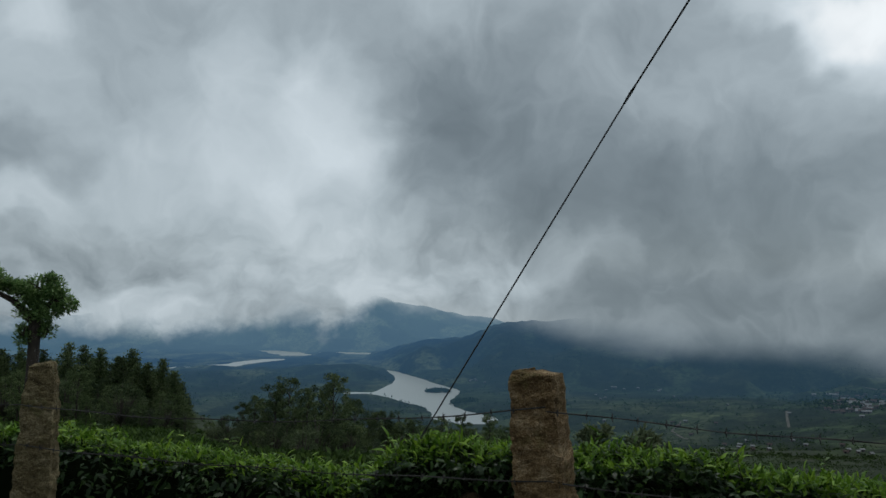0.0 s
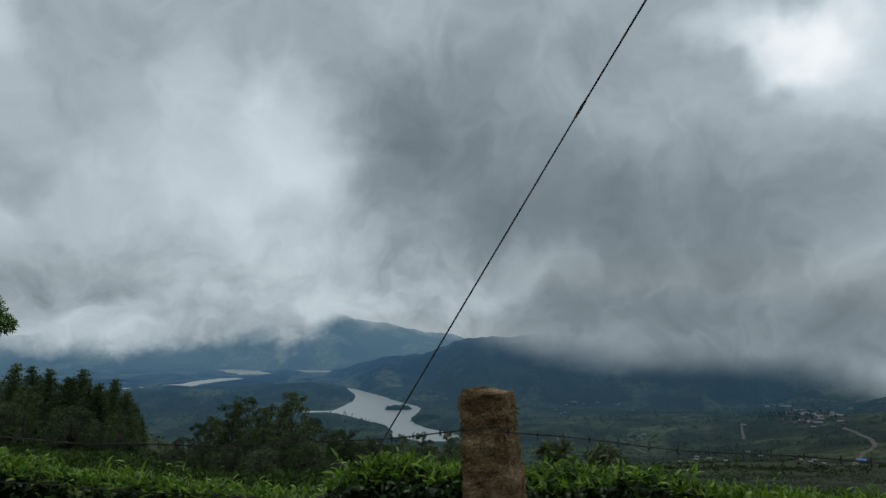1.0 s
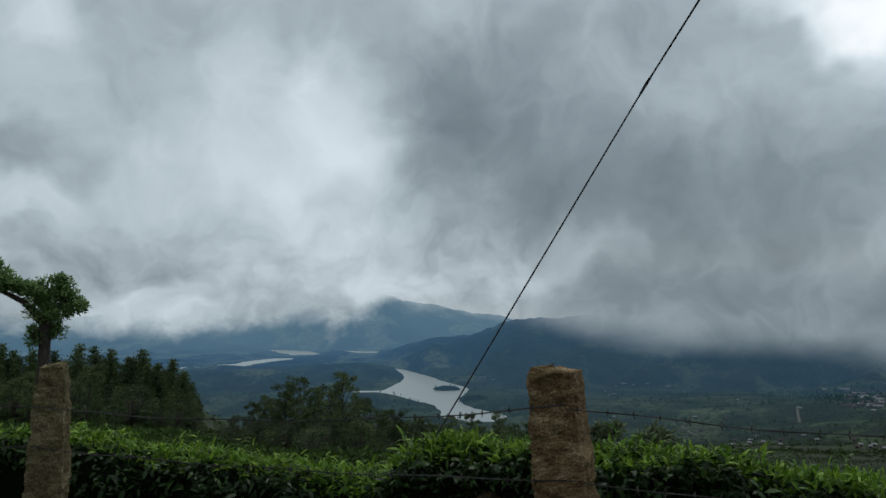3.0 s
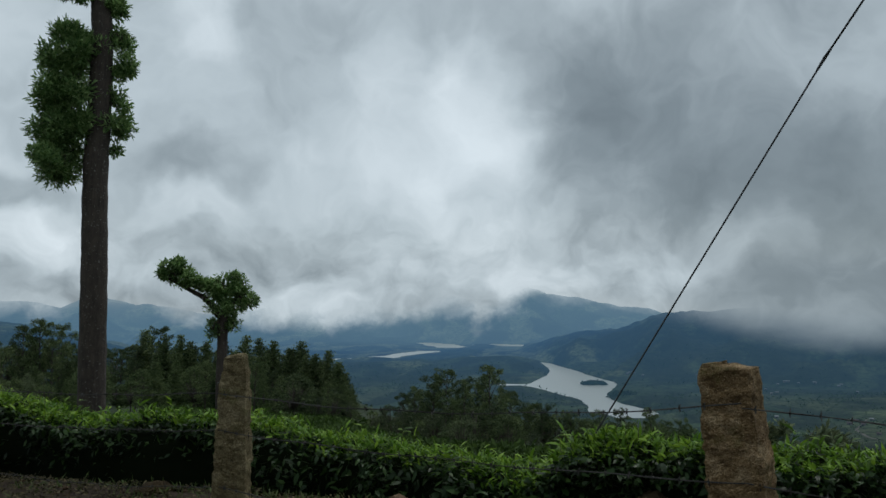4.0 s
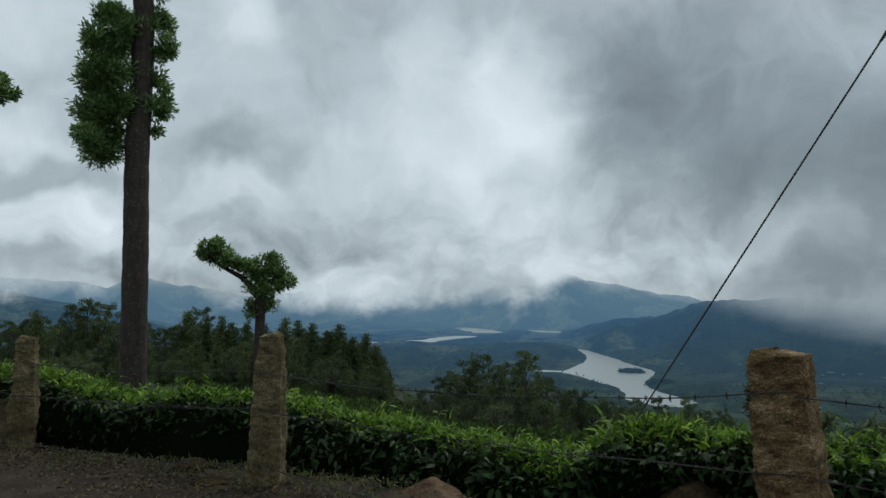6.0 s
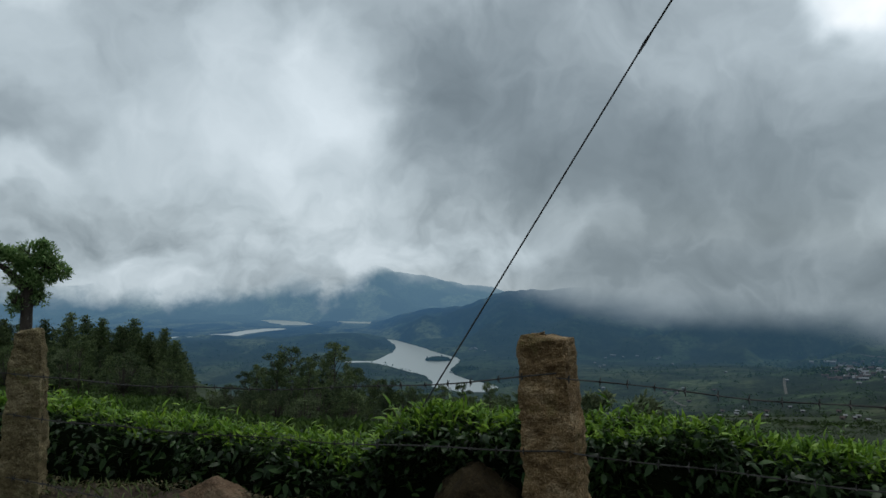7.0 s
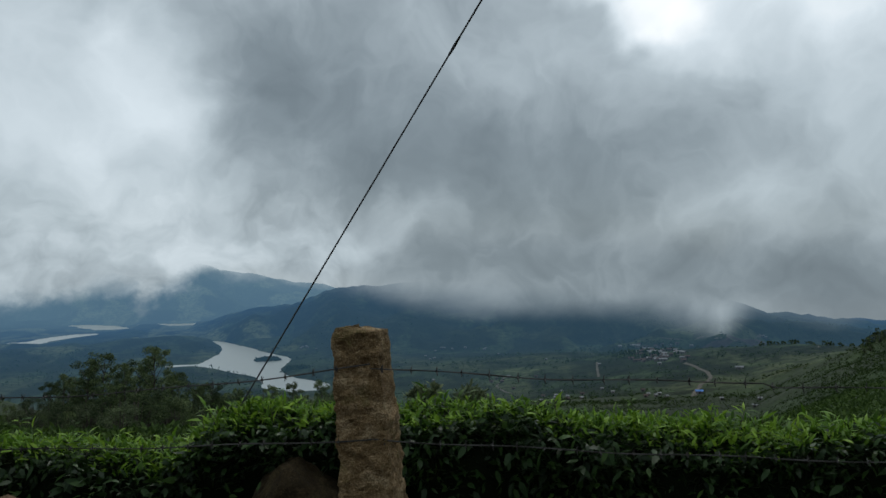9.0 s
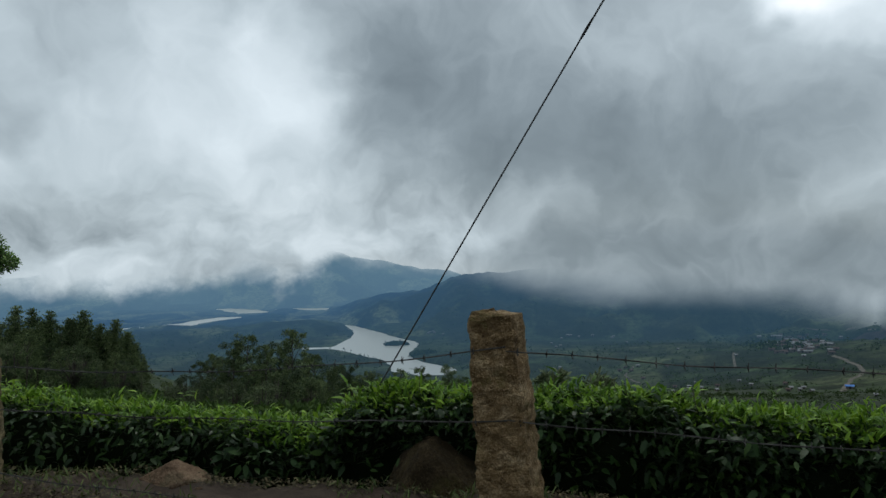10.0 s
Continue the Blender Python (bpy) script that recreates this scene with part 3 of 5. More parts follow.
# low cloud hanging over the ridges: lower edge by azimuth
EDGE_AZ = [-70, -52, -50.7, -47.2, -43.6, -39.7, -38.4, -37.3, -35.5, -33.2, -30, -28, -25.3, -22.5, -20.7, -17.5, -15.3, -13.8, -12, -9, -7.9, -5.5, -4.3, -0.1, 3, 5, 7.5, 8.8, 11.2, 13.8, 16.3, 21, 26, 28.9, 31.8, 33, 34.1, 34.9, 36.4, 38.5, 41.7, 43.5, 50, 70]
EDGE_EL = [2.4, 2.2, 1.9, 0.23, -0.03, 0.39, 1.11, 1.35, 1.0, 0.1, -0.5, -1.0, -1.43, -1.2, -1.45, -1.0, -0.85, -1.3, -0.85, -1.1, -0.3, 0.6, 1.05, 0.65, 0.35, 0.0, -0.5, -0.9, -1.55, -1.95, -2.15, -2.3, -2.45, -2.75, -3.2, -3.6, -4.0, -3.2, -2.2, -2.5, -2.9, -2.4, -2.3, -2.0]


def cloud_bank():
    az = np.arange(-70, 70.1, 0.5)
    rows = np.array([-3.0, -2.2, -1.5, -0.9, -0.6, -0.2, 0.2, 0.6, 1.0, 1.6, 2.4, 3.4, 5.0, 7.0])
    edge = np.interp(az, EDGE_AZ, EDGE_EL)
    A, H = np.meshgrid(az, rows)
    EL = np.radians(edge[None, :] + H)
    r = np.interp(A, [-70, 2, 9, 70], [2080, 2080, 1560, 1560])
    v = np.stack([r * np.sin(np.radians(A)), r * np.cos(np.radians(A)), EYE + r * np.tan(EL)], -1).reshape(-1, 3)
    n, m = A.shape
    i, j = np.meshgrid(np.arange(n - 1), np.arange(m - 1), indexing="ij")
    q = np.stack([i * m + j, i * m + j + 1, (i + 1) * m + j + 1, (i + 1) * m + j], -1).reshape(-1, 4)
    me = mesh_of("cloud_bank", v, q, MAT["cloud"], True)
    me.attributes.new("edge", "FLOAT", "POINT").data.foreach_set("value", H.ravel())
    me.attributes.new("soft", "FLOAT", "POINT").data.foreach_set("value", np.interp(A, [3, 10], [0.0, 1.0]).ravel())
    ob = tagged(new("backdrop", me), "low grey cloud hanging over the ridges", "cloud", kind="structure")
    ob.visible_shadow = False


cloud_bank()


# ---------- road and verge ----------
def on_line(u, v):
    """Plan place at u along the fence and v behind it, towards the valley."""
    p = P2 + E_U * u + E_N * v
    return float(p[0]), float(p[1])


def asphalt_material():
    mat, nd = material("wet asphalt")
    pos = nd.n("ShaderNodeNewGeometry").outputs["Position"]
    g = nd.noise(pos, 90, 4, 0.7)
    wet = nd.remap(nd.noise(pos, 1.3, 4), 0.45, 0.6)
    col = nd.mix(g, (0.014, 0.014, 0.015), (0.045, 0.045, 0.046))
    finish(nd, col, nd.m("SUBTRACT", 0.85, nd.m("MULTIPLY", wet, 0.3)), g, 0.6, 0.01, spec=0.15)
    return mat


MAT["asphalt"] = asphalt_material()


def road():
    us = np.arange(-30, 30.1, 0.25)
    vs = np.array([-6.2, -4.5, -3.0, -2.2, -1.65, -1.42, -1.36])
    U, V = np.meshgrid(us, vs)
    V = V + np.where(V > -1.7, 0.09 * fbm(U * 1.7, V * 0 + 3, 4, 8), 0)
    X, Y = P2[0] + E_U[0] * U + E_N[0] * V, P2[1] + E_U[1] * U + E_N[1] * V
    Z = np.where(np.arange(len(vs))[:, None] == len(vs) - 1, -0.05, 0.022) + 0 * U
    n, m = U.shape
    i, j = np.meshgrid(np.arange(n - 1), np.arange(m - 1), indexing="ij")
    q = np.stack([i * m + j, i * m + j + 1, (i + 1) * m + j + 1, (i + 1) * m + j], -1).reshape(-1, 4)
    me = mesh_of("road", np.stack([X, Y, Z], -1).reshape(-1, 3), q, MAT["asphalt"], True)
    tagged(new("road", me), "damp grey asphalt road with a crumbling edge", "road", kind="structure")


road()


# ---------- fence ----------
def granite_post(at, height, width, turn, lean, flare, seed, label, bulge=0.0, neck=0.0):
    """Rough-split granite post, thicker towards its foot."""
    rows, side = 90, 16
    edge = np.linspace(-1, 1, side + 1)[:-1]
    ring = [(e, -1) for e in edge] + [(1, e) for e in edge] + [(-e, 1) for e in edge] + [(-1, -e) for e in edge]
    ring = np.array(ring)
    rad = np.linalg.norm(ring, axis=1, keepdims=True)
    ring = ring / rad * np.minimum(rad, 1.385)
    zs = np.linspace(-0.25, height, rows)
    V = []
    for z in zs:
        k = 1 - max(z, 0) / height
        half = width / 2 * (1.0 + flare * k + 0.03 * noise.noise((seed * 7.1, 0, z * 6)) + bulge * math.exp(-((z - 0.26) / 0.13) ** 2) - neck * math.exp(-((z - height) / 0.07) ** 2))
        for rx, ry in ring:
            p = Vector((rx * half, ry * half * 0.92, z))
            q = p * 1.0 + Vector((seed * 13.7, seed * 3.1, 0))
            d = 0.009 * noise.fractal(q * 7, 1.0, 2.0, 4) + 0.0085 * noise.fractal(Vector((q.x * 18, q.y * 18, q.z * 30)), 0.8, 2.0, 4)
            step = 0.008 * min(1, max(0, noise.noise(Vector((q.x * 8, q.y * 8, q.z * 13)) + Vector((3, 5, 9))) * 9 - 1))
            out = Vector((rx, ry, 0)).normalized()
            V.append(p + out * (d - step))
    n = len(ring)
    F = [[i * n + j, i * n + (j + 1) % n, (i + 1) * n + (j + 1) % n, (i + 1) * n + j] for i in range(rows - 1) for j in range(n)]
    # uneven broken top, as shrinking rings
    last = (rows - 1) * n
    prev = last
    for s, dz in ((0.86, 0.012), (0.5, 0.016), (0.02, 0.018)):
        cur = len(V)
        for j in range(n):
            p = V[last + j]
            w = 0.012 * noise.noise((p.x * 22 + seed, p.y * 22, s * 3))
            V.append(Vector((p.x * s, p.y * s, height + dz + w + 0.10 * p.x * (1 if seed % 2 else -1))))
        F += [[prev + j, prev + (j + 1) % n, cur + (j + 1) % n, cur + j] for j in range(n)]
        prev = cur
    me = mesh_of("fence_post", [tuple(p) for p in V], F, MAT["granite_olive" if seed in (3, 4, 5) else "granite"], False)
    ob = new("fence_post", me)
    ob.matrix_basis = pose(*at, lean[0], lean[1], turn)
    return tagged(ob, label, "fence post", "granite fence posts")


POSTS = [  # x, y, height, width, turn, lean, flare, seed
    (-7.10, 5.56, 0.86, 0.17, 35, (0, 1), 0.10, 5, "rough brown granite fence post beside the road"),
    (-4.56, 4.64, 0.80, 0.138, 32, (0, 1), 0.14, 4, "rough granite fence post with a bulging foot by a rock"),
    (-2.265, 4.12, 0.895, 0.146, 14, (0, 1.5), 0.45, 3, "slim reddish granite fence post with mossy top"),
    (0.455, 3.085, 0.94, 0.196, -24, (0, -4.0), 0.22, 2, "squared reddish-brown granite fence post with mossy edges"),
    (3.02, 2.16, 0.94, 0.20, -60, (0, 4), 0.25, 7, "leaning pale granite fence post at the hedge"),
]
for px, py, ph, pw, turn, lean, flare, seed, label in POSTS:
    granite_post((px, py, 0), ph, pw, turn, lean, flare, seed, label, 0.26 if seed == 4 else 0.0, 0.14 if seed in (3, 4) else 0.0)


def barb_mesh():
    chunks = []
    for a in (0.4, 2.2):
        for s in (-1, 1):
            d = np.array([0.15 * s, math.cos(a), math.sin(a)]) * s
            chunks.append(tube([-d * 0.002, d * 0.019], [0.0034, 0.0012], 4))
    loop = [(0.004 * (t / 6 - 0.5), 0.0042 * math.cos(t * 2.1), 0.0042 * math.sin(t * 2.1)) for t in range(7)]
    chunks.append(tube(loop, 0.0030, 4))
    v, f = join(chunks)
    return mesh_of("barb", v, f, MAT["wire"])


BARB = barb_mesh()


def barbed_wire(a, b, sag, seed, label="rusty barbed wire strand stretched between granite posts", kink=None):
    rng = np.random.default_rng(seed)
    a, b = np.array(a), np.array(b)
    n = 60
    t = np.linspace(0, 1, n)
    pts = a + (b - a) * t[:, None]
    pts[:, 2] -= sag * 4 * t * (1 - t) + 0.004 * np.sin(t * 23 + seed)
    if kink:
        pts[:, 2] += np.where(t < kink, 0.016 * np.clip(1 - (kink - t) / 0.3, 0, 1), 0)
    top = thing("barbed_wire", tuple(a), label, "barbed wire", "fence wires")
    loc = pts - a
    length = np.linalg.norm(b - a)
    tw = t * length / 0.05 * 2 * math.pi
    side = np.cross((b - a) / length, (0, 0, 1))
    off = (side[None] * np.cos(tw)[:, None] + np.array([0, 0, 1])[None] * np.sin(tw)[:, None]) * 0.0012
    v, f = join([tube(loc + off, 0.0019, 5), tube(loc - off, 0.0019, 5)])
    part("strand", mesh_of("strand", v, f, MAT["wire"]), top)
    yaw = math.degrees(math.atan2(b[1] - a[1], b[0] - a[0]))
    for k in range(int(length / 0.105)):
        s = (k + 0.5 + rng.uniform(-0.1, 0.1)) * 0.105 / length
        p = [np.interp(s, t, loc[:, i]) for i in range(3)]
        ob = part("barb", BARB, top)
        ob.matrix_basis = pose(*p, rng.uniform(0, 360), 0, yaw)


def at_post(k, drop, front=0.10):
    px, py, ph = POSTS[k][:3]
    return (px - E_N[0] * front, py - E_N[1] * front, ph - drop)


SPANS = [  # from post, to post, drops at each, sag
    (2, 3, 0.20, 0.125, 0.07), (3, 4, 0.135, 0.225, 0.03), (1, 2, 0.16, 0.20, 0.03), (0, 1, 0.17, 0.16, 0.03),
    (2, 3, 0.42, 0.415, 0.03), (3, 4, 0.415, 0.50, 0.015), (1, 2, 0.40, 0.42, 0.02), (0, 1, 0.34, 0.40, 0.02),
    (2, 3, 0.74, 0.78, 0.05), (3, 4, 0.78, 0.74, 0.03), (1, 2, 0.72, 0.74, 0.05), (0, 1, 0.66, 0.72, 0.03),
]
for k, (i, j, da, db, sag) in enumerate(SPANS):
    barbed_wire(at_post(i, da), at_post(j, db), sag, k + 1, kink=0.55 if k == 1 else None)

# stay cable from the ground behind the hedge up over the road
lo, mid, hi = np.array([-0.667, 4.658, -0.45]), np.array([0.966, 3.671, 2.333]), np.array([1.90, -2.9, 4.50])
stay = thing("stay_cable", tuple(lo), "dark twisted steel stay cable rising from the hedge", "cable")
ts = np.linspace(0, 1, 40)[:, None]
pts = np.concatenate([lo + (mid - lo) * ts, mid + (hi - mid) * ts[1:]]) - lo
v, f = tube(pts, 0.0048, 8)
part("strand", mesh_of("strand", v, f, MAT["cable"], True), stay)
v, f = tube([mid - lo - (mid - lo) * 0.018, mid - lo, mid - lo + (hi - mid) * 0.01], [0.006, 0.0085, 0.006], 6)
part("clamp", mesh_of("clamp", v, f, MAT["cable"]), stay, "cable clamp")


# ---------- tea hedge ----------
HED_U = [-14, -9, -7, -5.95, -5.1, -4.7, -4.3, -3.9, -3.5, -3.2, -2.85, -2.4, -2.2, -1.95, -1.57, -1.35, -1.22, -1.1, -0.93, -0.5, 0, 0.5, 1.0, 1.3, 1.55, 1.85, 2.12, 2.4, 2.8, 5, 8]
HED_Z = [0.5, 0.5, 0.52, 0.5, 0.43, 0.38, 0.42, 0.46, 0.46, 0.43, 0.38, 0.35, 0.32, 0.29, 0.25, 0.22, 0.32, 0.41, 0.46, 0.47, 0.46, 0.45, 0.44, 0.43, 0.41, 0.40, 0.43, 0.48, 0.5, 0.52, 0.54]


def hedge_front(u):
    """How far behind the straight fence line the hedge's face stands."""
    return fence_bend(u) + verge_lip(u) + 0.20 + 0.05 * np.sin(u * 2.1)


def hedge_top(u, w):
    return np.interp(u, HED_U, HED_Z) - np.where(u < -1.3, 0.07, 0.07) + 0.06 * fbm(u * 1.9, w * 1.9, 4, 21) - 0.16 * np.clip(w - 0.35, 0, 1)


HEDGE_DEPTH = 0.62
TEA_LEAF = {}


def tea_leaf(name, mat):
    """One folded tea leaf with a pointed tip, eight triangles."""
    xs = [0.0, 0.25, 0.6, 1.0]
    ws = [0.05, 0.34, 0.30, 0.0]
    V, F = [], []
    for x, w in zip(xs, ws):
        V += [(x, w * 0.5, 0.10 * w - 0.14 * x * x), (x, 0, -0.14 * x * x), (x, -w * 0.5, 0.10 * w - 0.14 * x * x)]
    for k in range(3):
        a, b = 3 * k, 3 * k + 3
        F += [[a, b, b + 1, a + 1], [a + 1, b + 1, b + 2, a + 2]]
    return mesh_of(name, V, F, mat, True)


def tea_hedge(u0, u1, seed, label, dense, near=0, foot=0.05):
    rng = np.random.default_rng(seed)
    cx, cy = on_line((u0 + u1) / 2, 0.9 + float(fence_bend((u0 + u1) / 2)))
    top = thing("tea_hedge", (cx, cy, float(land(cx, cy))), label, "hedge", "tea hedges")
    org = np.array([cx, cy, float(land(cx, cy))])
    # twiggy body, coloured near-black for inner shade, set back under an overhanging face
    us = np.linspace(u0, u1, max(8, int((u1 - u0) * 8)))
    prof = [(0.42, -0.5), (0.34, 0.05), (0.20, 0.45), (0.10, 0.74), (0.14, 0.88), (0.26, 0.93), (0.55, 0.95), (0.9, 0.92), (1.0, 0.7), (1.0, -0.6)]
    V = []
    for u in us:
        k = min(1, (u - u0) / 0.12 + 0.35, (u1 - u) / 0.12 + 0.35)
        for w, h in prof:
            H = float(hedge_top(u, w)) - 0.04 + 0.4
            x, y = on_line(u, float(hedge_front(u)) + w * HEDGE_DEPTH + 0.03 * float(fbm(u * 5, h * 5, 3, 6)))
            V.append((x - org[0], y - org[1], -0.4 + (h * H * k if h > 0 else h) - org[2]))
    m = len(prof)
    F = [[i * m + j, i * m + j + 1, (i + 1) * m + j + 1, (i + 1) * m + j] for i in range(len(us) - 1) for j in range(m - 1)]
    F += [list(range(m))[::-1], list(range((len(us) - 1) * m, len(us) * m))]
    part("body", mesh_of("hedge_body", V, F, MAT["tea_shade"], True), top, "inside of the hedge, coloured dark for its shade")

    def scatter(n, zone):
        u = rng.uniform(u0, u1, n)
        fr = hedge_front(u)
        if zone == "top":
            w = 0.06 + 0.94 * rng.uniform(0, 1, n)
            H = hedge_top(u, w)
            z = H - 0.06 * np.clip(0.2 - w, 0, 1) / 0.2 + rng.normal(0, 0.02, n) + 0.06 * np.clip(fbm(u * 5, w * 7, 2, 33) - 0.35, 0, 1)
            d = np.stack([rng.normal(0, 0.5, n), rng.normal(0, 0.5, n) - 0.15, rng.uniform(0.25, 1.2, n)], 1)
        else:
            hh = foot + (1 - foot) * rng.uniform(0, 1, n) ** 0.6
            w = 0.45 * (1 - hh) ** 1.3 + rng.uniform(-0.10, 0.10, n) + 0.09 * fbm(u * 3, u * 0 + 1, 3, 12)
            H = hedge_top(u, w)
            z = -0.36 + (H + 0.36) * hh
            keep = fbm(u * 3.5, hh * 4, 3, 51) + hh * 1.6 > rng.uniform(foot * 1.3, 1.1 + foot * 1.3, n)
            u, fr, w, z, n = u[keep], fr[keep], w[keep], z[keep], int(keep.sum())
            d = np.stack([rng.normal(0, 0.7, n), rng.normal(-0.55, 0.35, n), rng.normal(0.1, 0.6, n)], 1)
        X = P2[0] + E_U[0] * u + E_N[0] * (fr + w * HEDGE_DEPTH)
        Y = P2[1] + E_U[1] * u + E_N[1] * (fr + w * HEDGE_DEPTH)
        dirs = np.stack([d[:, 0] * E_U[0] + d[:, 1] * E_N[0], d[:, 0] * E_U[1] + d[:, 1] * E_N[1], d[:, 2]], 1)
        return np.stack([X, Y, z], 1) - org, dirs

    L = u1 - u0
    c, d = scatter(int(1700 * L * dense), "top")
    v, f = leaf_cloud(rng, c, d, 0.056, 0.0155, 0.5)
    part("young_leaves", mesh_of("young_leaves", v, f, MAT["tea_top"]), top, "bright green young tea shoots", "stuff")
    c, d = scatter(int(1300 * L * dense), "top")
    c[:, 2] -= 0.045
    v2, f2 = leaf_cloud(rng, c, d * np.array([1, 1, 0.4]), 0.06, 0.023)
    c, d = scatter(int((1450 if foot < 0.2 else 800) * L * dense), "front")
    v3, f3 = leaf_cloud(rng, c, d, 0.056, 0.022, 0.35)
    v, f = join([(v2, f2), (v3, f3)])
    part("old_leaves", mesh_of("old_leaves", v, f, MAT["tea_old_shaded"]), top, "dark glossy older tea leaves, hedge shade in their colour", "stuff")
    # woody stems under the face
    stems = []
    for k in range(int(7 * L)):
        u = rng.uniform(u0 + 0.1, u1 - 0.1)
        x, y = on_line(u, float(hedge_front(u)) + rng.uniform(0.12, 0.4))
        b = np.array([x, y, float(near_land(x, y)) - 0.03]) - org
        t = b + np.array([rng.normal(0, 0.10), rng.normal(-0.05, 0.08), rng.uniform(0.35, 0.6)])
        stems.append(tube([b, (b + t) / 2 + rng.normal(0, 0.03, 3), t], [0.009, 0.006, 0.003], 5))
    v, f = join(stems)
    part("stems", mesh_of("stems", v, f, MAT["twig"], True), top, "thin grey woody stems", "stuff")
    # taller shoots over the top
    chunks, shoots = [], []
    for k in range(int(34 * L)):
        u = rng.uniform(u0, u1)
        w = rng.uniform(0.05, 0.9)
        x, y = on_line(u, float(hedge_front(u)) + w * HEDGE_DEPTH)
        b = np.array([x, y, float(hedge_top(u, w)) - 0.03]) - org
        g = np.array([rng.normal(0, 0.25), rng.normal(0, 0.25), 1.0]) * (0.04 + 0.13 * rng.uniform(0, 1) ** 2.5)
        shoots.append(tube([b, b + g * 0.6, b + g], [0.002, 0.0016, 0.001], 4))
        m = 6
        q = rng.uniform(0.3, 1, m)[:, None]
        chunks.append(leaf_cloud(rng, b + g * q, np.stack([rng.normal(0, 0.7, m), rng.normal(0, 0.7, m), rng.uniform(0.4, 1.2, m)], 1), 0.066, 0.0165, 0.6))
    v, f = join(chunks)
    part("shoot_leaves", mesh_of("shoot_leaves", v, f, MAT["tea_top"]), top, "", "stuff")
    v, f = join(shoots)
    part("shoot_growth", mesh_of("shoot_growth", v, f, MAT["twig"]), top, "", "stuff")
    # the leaves that stand out singly on the face towards the road
    if near:
        if not TEA_LEAF:
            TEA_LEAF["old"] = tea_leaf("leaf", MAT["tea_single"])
        for k in range(near):
            u = rng.uniform(max(u0, -3.4) + 0.05, min(u1, 3.2) - 0.05)
            h = rng.uniform(0.35, 0.95)
            w = 0.40 * (1 - h) ** 1.3 - 0.10 + 0.09 * float(fbm(np.array(u * 3), np.array(1.0), 3, 12))
            x, y = on_line(u, float(hedge_front(u)) + w * HEDGE_DEPTH - 0.03)
            z = -0.36 + (float(hedge_top(u, w)) + 0.36) * h
            ob = part("leaf", TEA_LEAF["old"], top)
            way = math.degrees(math.atan2(-E_N[1], -E_N[0])) + rng.normal(0, 45)
            size = rng.uniform(0.05, 0.085)
            ob.matrix_basis = Matrix.Translation((x - org[0], y - org[1], z - org[2])) @ pose(0, 0, 0, rng.normal(0, 35), rng.uniform(-40, 60), way) @ Matrix.Diagonal((size, size * 1.2, size, 1))
    return top


def single_leaf_material():
    mat, nd = material("single tea leaf")
    rnd = nd.n("ShaderNodeObjectInfo").outputs["Random"]
    pos = nd.n("ShaderNodeTexCoord").outputs["Object"]
    f = nd.m("ADD", nd.m("MULTIPLY", rnd, 0.75), nd.m("MULTIPLY", nd.noise(pos, 6, 3), 0.25))
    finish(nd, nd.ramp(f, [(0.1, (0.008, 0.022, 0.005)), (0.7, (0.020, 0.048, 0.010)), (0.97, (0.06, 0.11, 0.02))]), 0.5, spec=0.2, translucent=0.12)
    return mat


MAT["tea_single"] = single_leaf_material()
tea_hedge(-13.5, -1.30, 11, "clipped dark green tea hedge dipping low at its end", 0.8, 150, 0.40)
tea_hedge(-1.33, 6.5, 12, "clipped tea hedge with bright young shoots behind the fence", 1.15, 280)


def unit_ball():
    bm = bmesh.new()
    bmesh.ops.create_icosphere(bm, subdivisions=2, radius=1.0)
    bm.verts.index_update()
    v = np.array([p.co[:] for p in bm.verts])
    f = np.array([[p.index for p in t.verts] for t in bm.faces])
    bm.free()
    return v, f


BALL_V, BALL_F = unit_ball()


def inner_masses(rng, clumps, k):
    """Uneven dense insides of leaf clumps."""
    out = []
    for x, y, z, rx, ry, rz, sh in clumps:
        lump = 1 + 0.5 * rng.uniform(-1, 0.6, (len(BALL_V), 1))
        out.append((np.array([x, y, z]) + BALL_V * lump * np.array([rx, ry, rz]) * k, BALL_F))
    return join(out)


# ---------- near trees ----------
def clump_leaves(rng, clumps, n, length, width, upturn=0.35):
    """Leaves on the shells of overlapping clumps: (x, y, z, rx, ry, rz, share)."""
    small = []
    for c in clumps:
        for _ in range(7):
            d = rng.normal(0, 1, 3)
            d *= 0.70 / np.linalg.norm(d)
            q = rng.uniform(0.34, 0.66)
            small.append((c[0] + d[0] * c[3], c[1] + d[1] * c[4], c[2] + d[2] * c[5], c[3] * q, c[4] * q, c[5] * q, c[6] / 7))
    clumps = small
    out = [inner_masses(rng, clumps, 0.15)]
    tot = sum(c[6] for c in clumps)
    for x, y, z, rx, ry, rz, s in clumps:
        k = int(n * s / tot)
        d = rng.normal(0, 1, (k, 3))
        d /= np.linalg.norm(d, axis=1, keepdims=True)
        rr = rng.uniform(0.2, 1.18, k)[:, None] ** 0.7
        lump = (1 + 0.22 * np.sin(d[:, 0] * 7 + x * 5) * np.cos(d[:, 2] * 6 + z * 4))[:, None]
        p = np.array([x, y, z]) + d * rr * lump * np.array([rx, ry, rz])
        dr = d * np.array([1, 1, 0.7]) + rng.normal(0, 0.55, (k, 3)) + np.array([0, 0, upturn])
        out.append(leaf_cloud(rng, p, dr, length, width))
    return join(out)


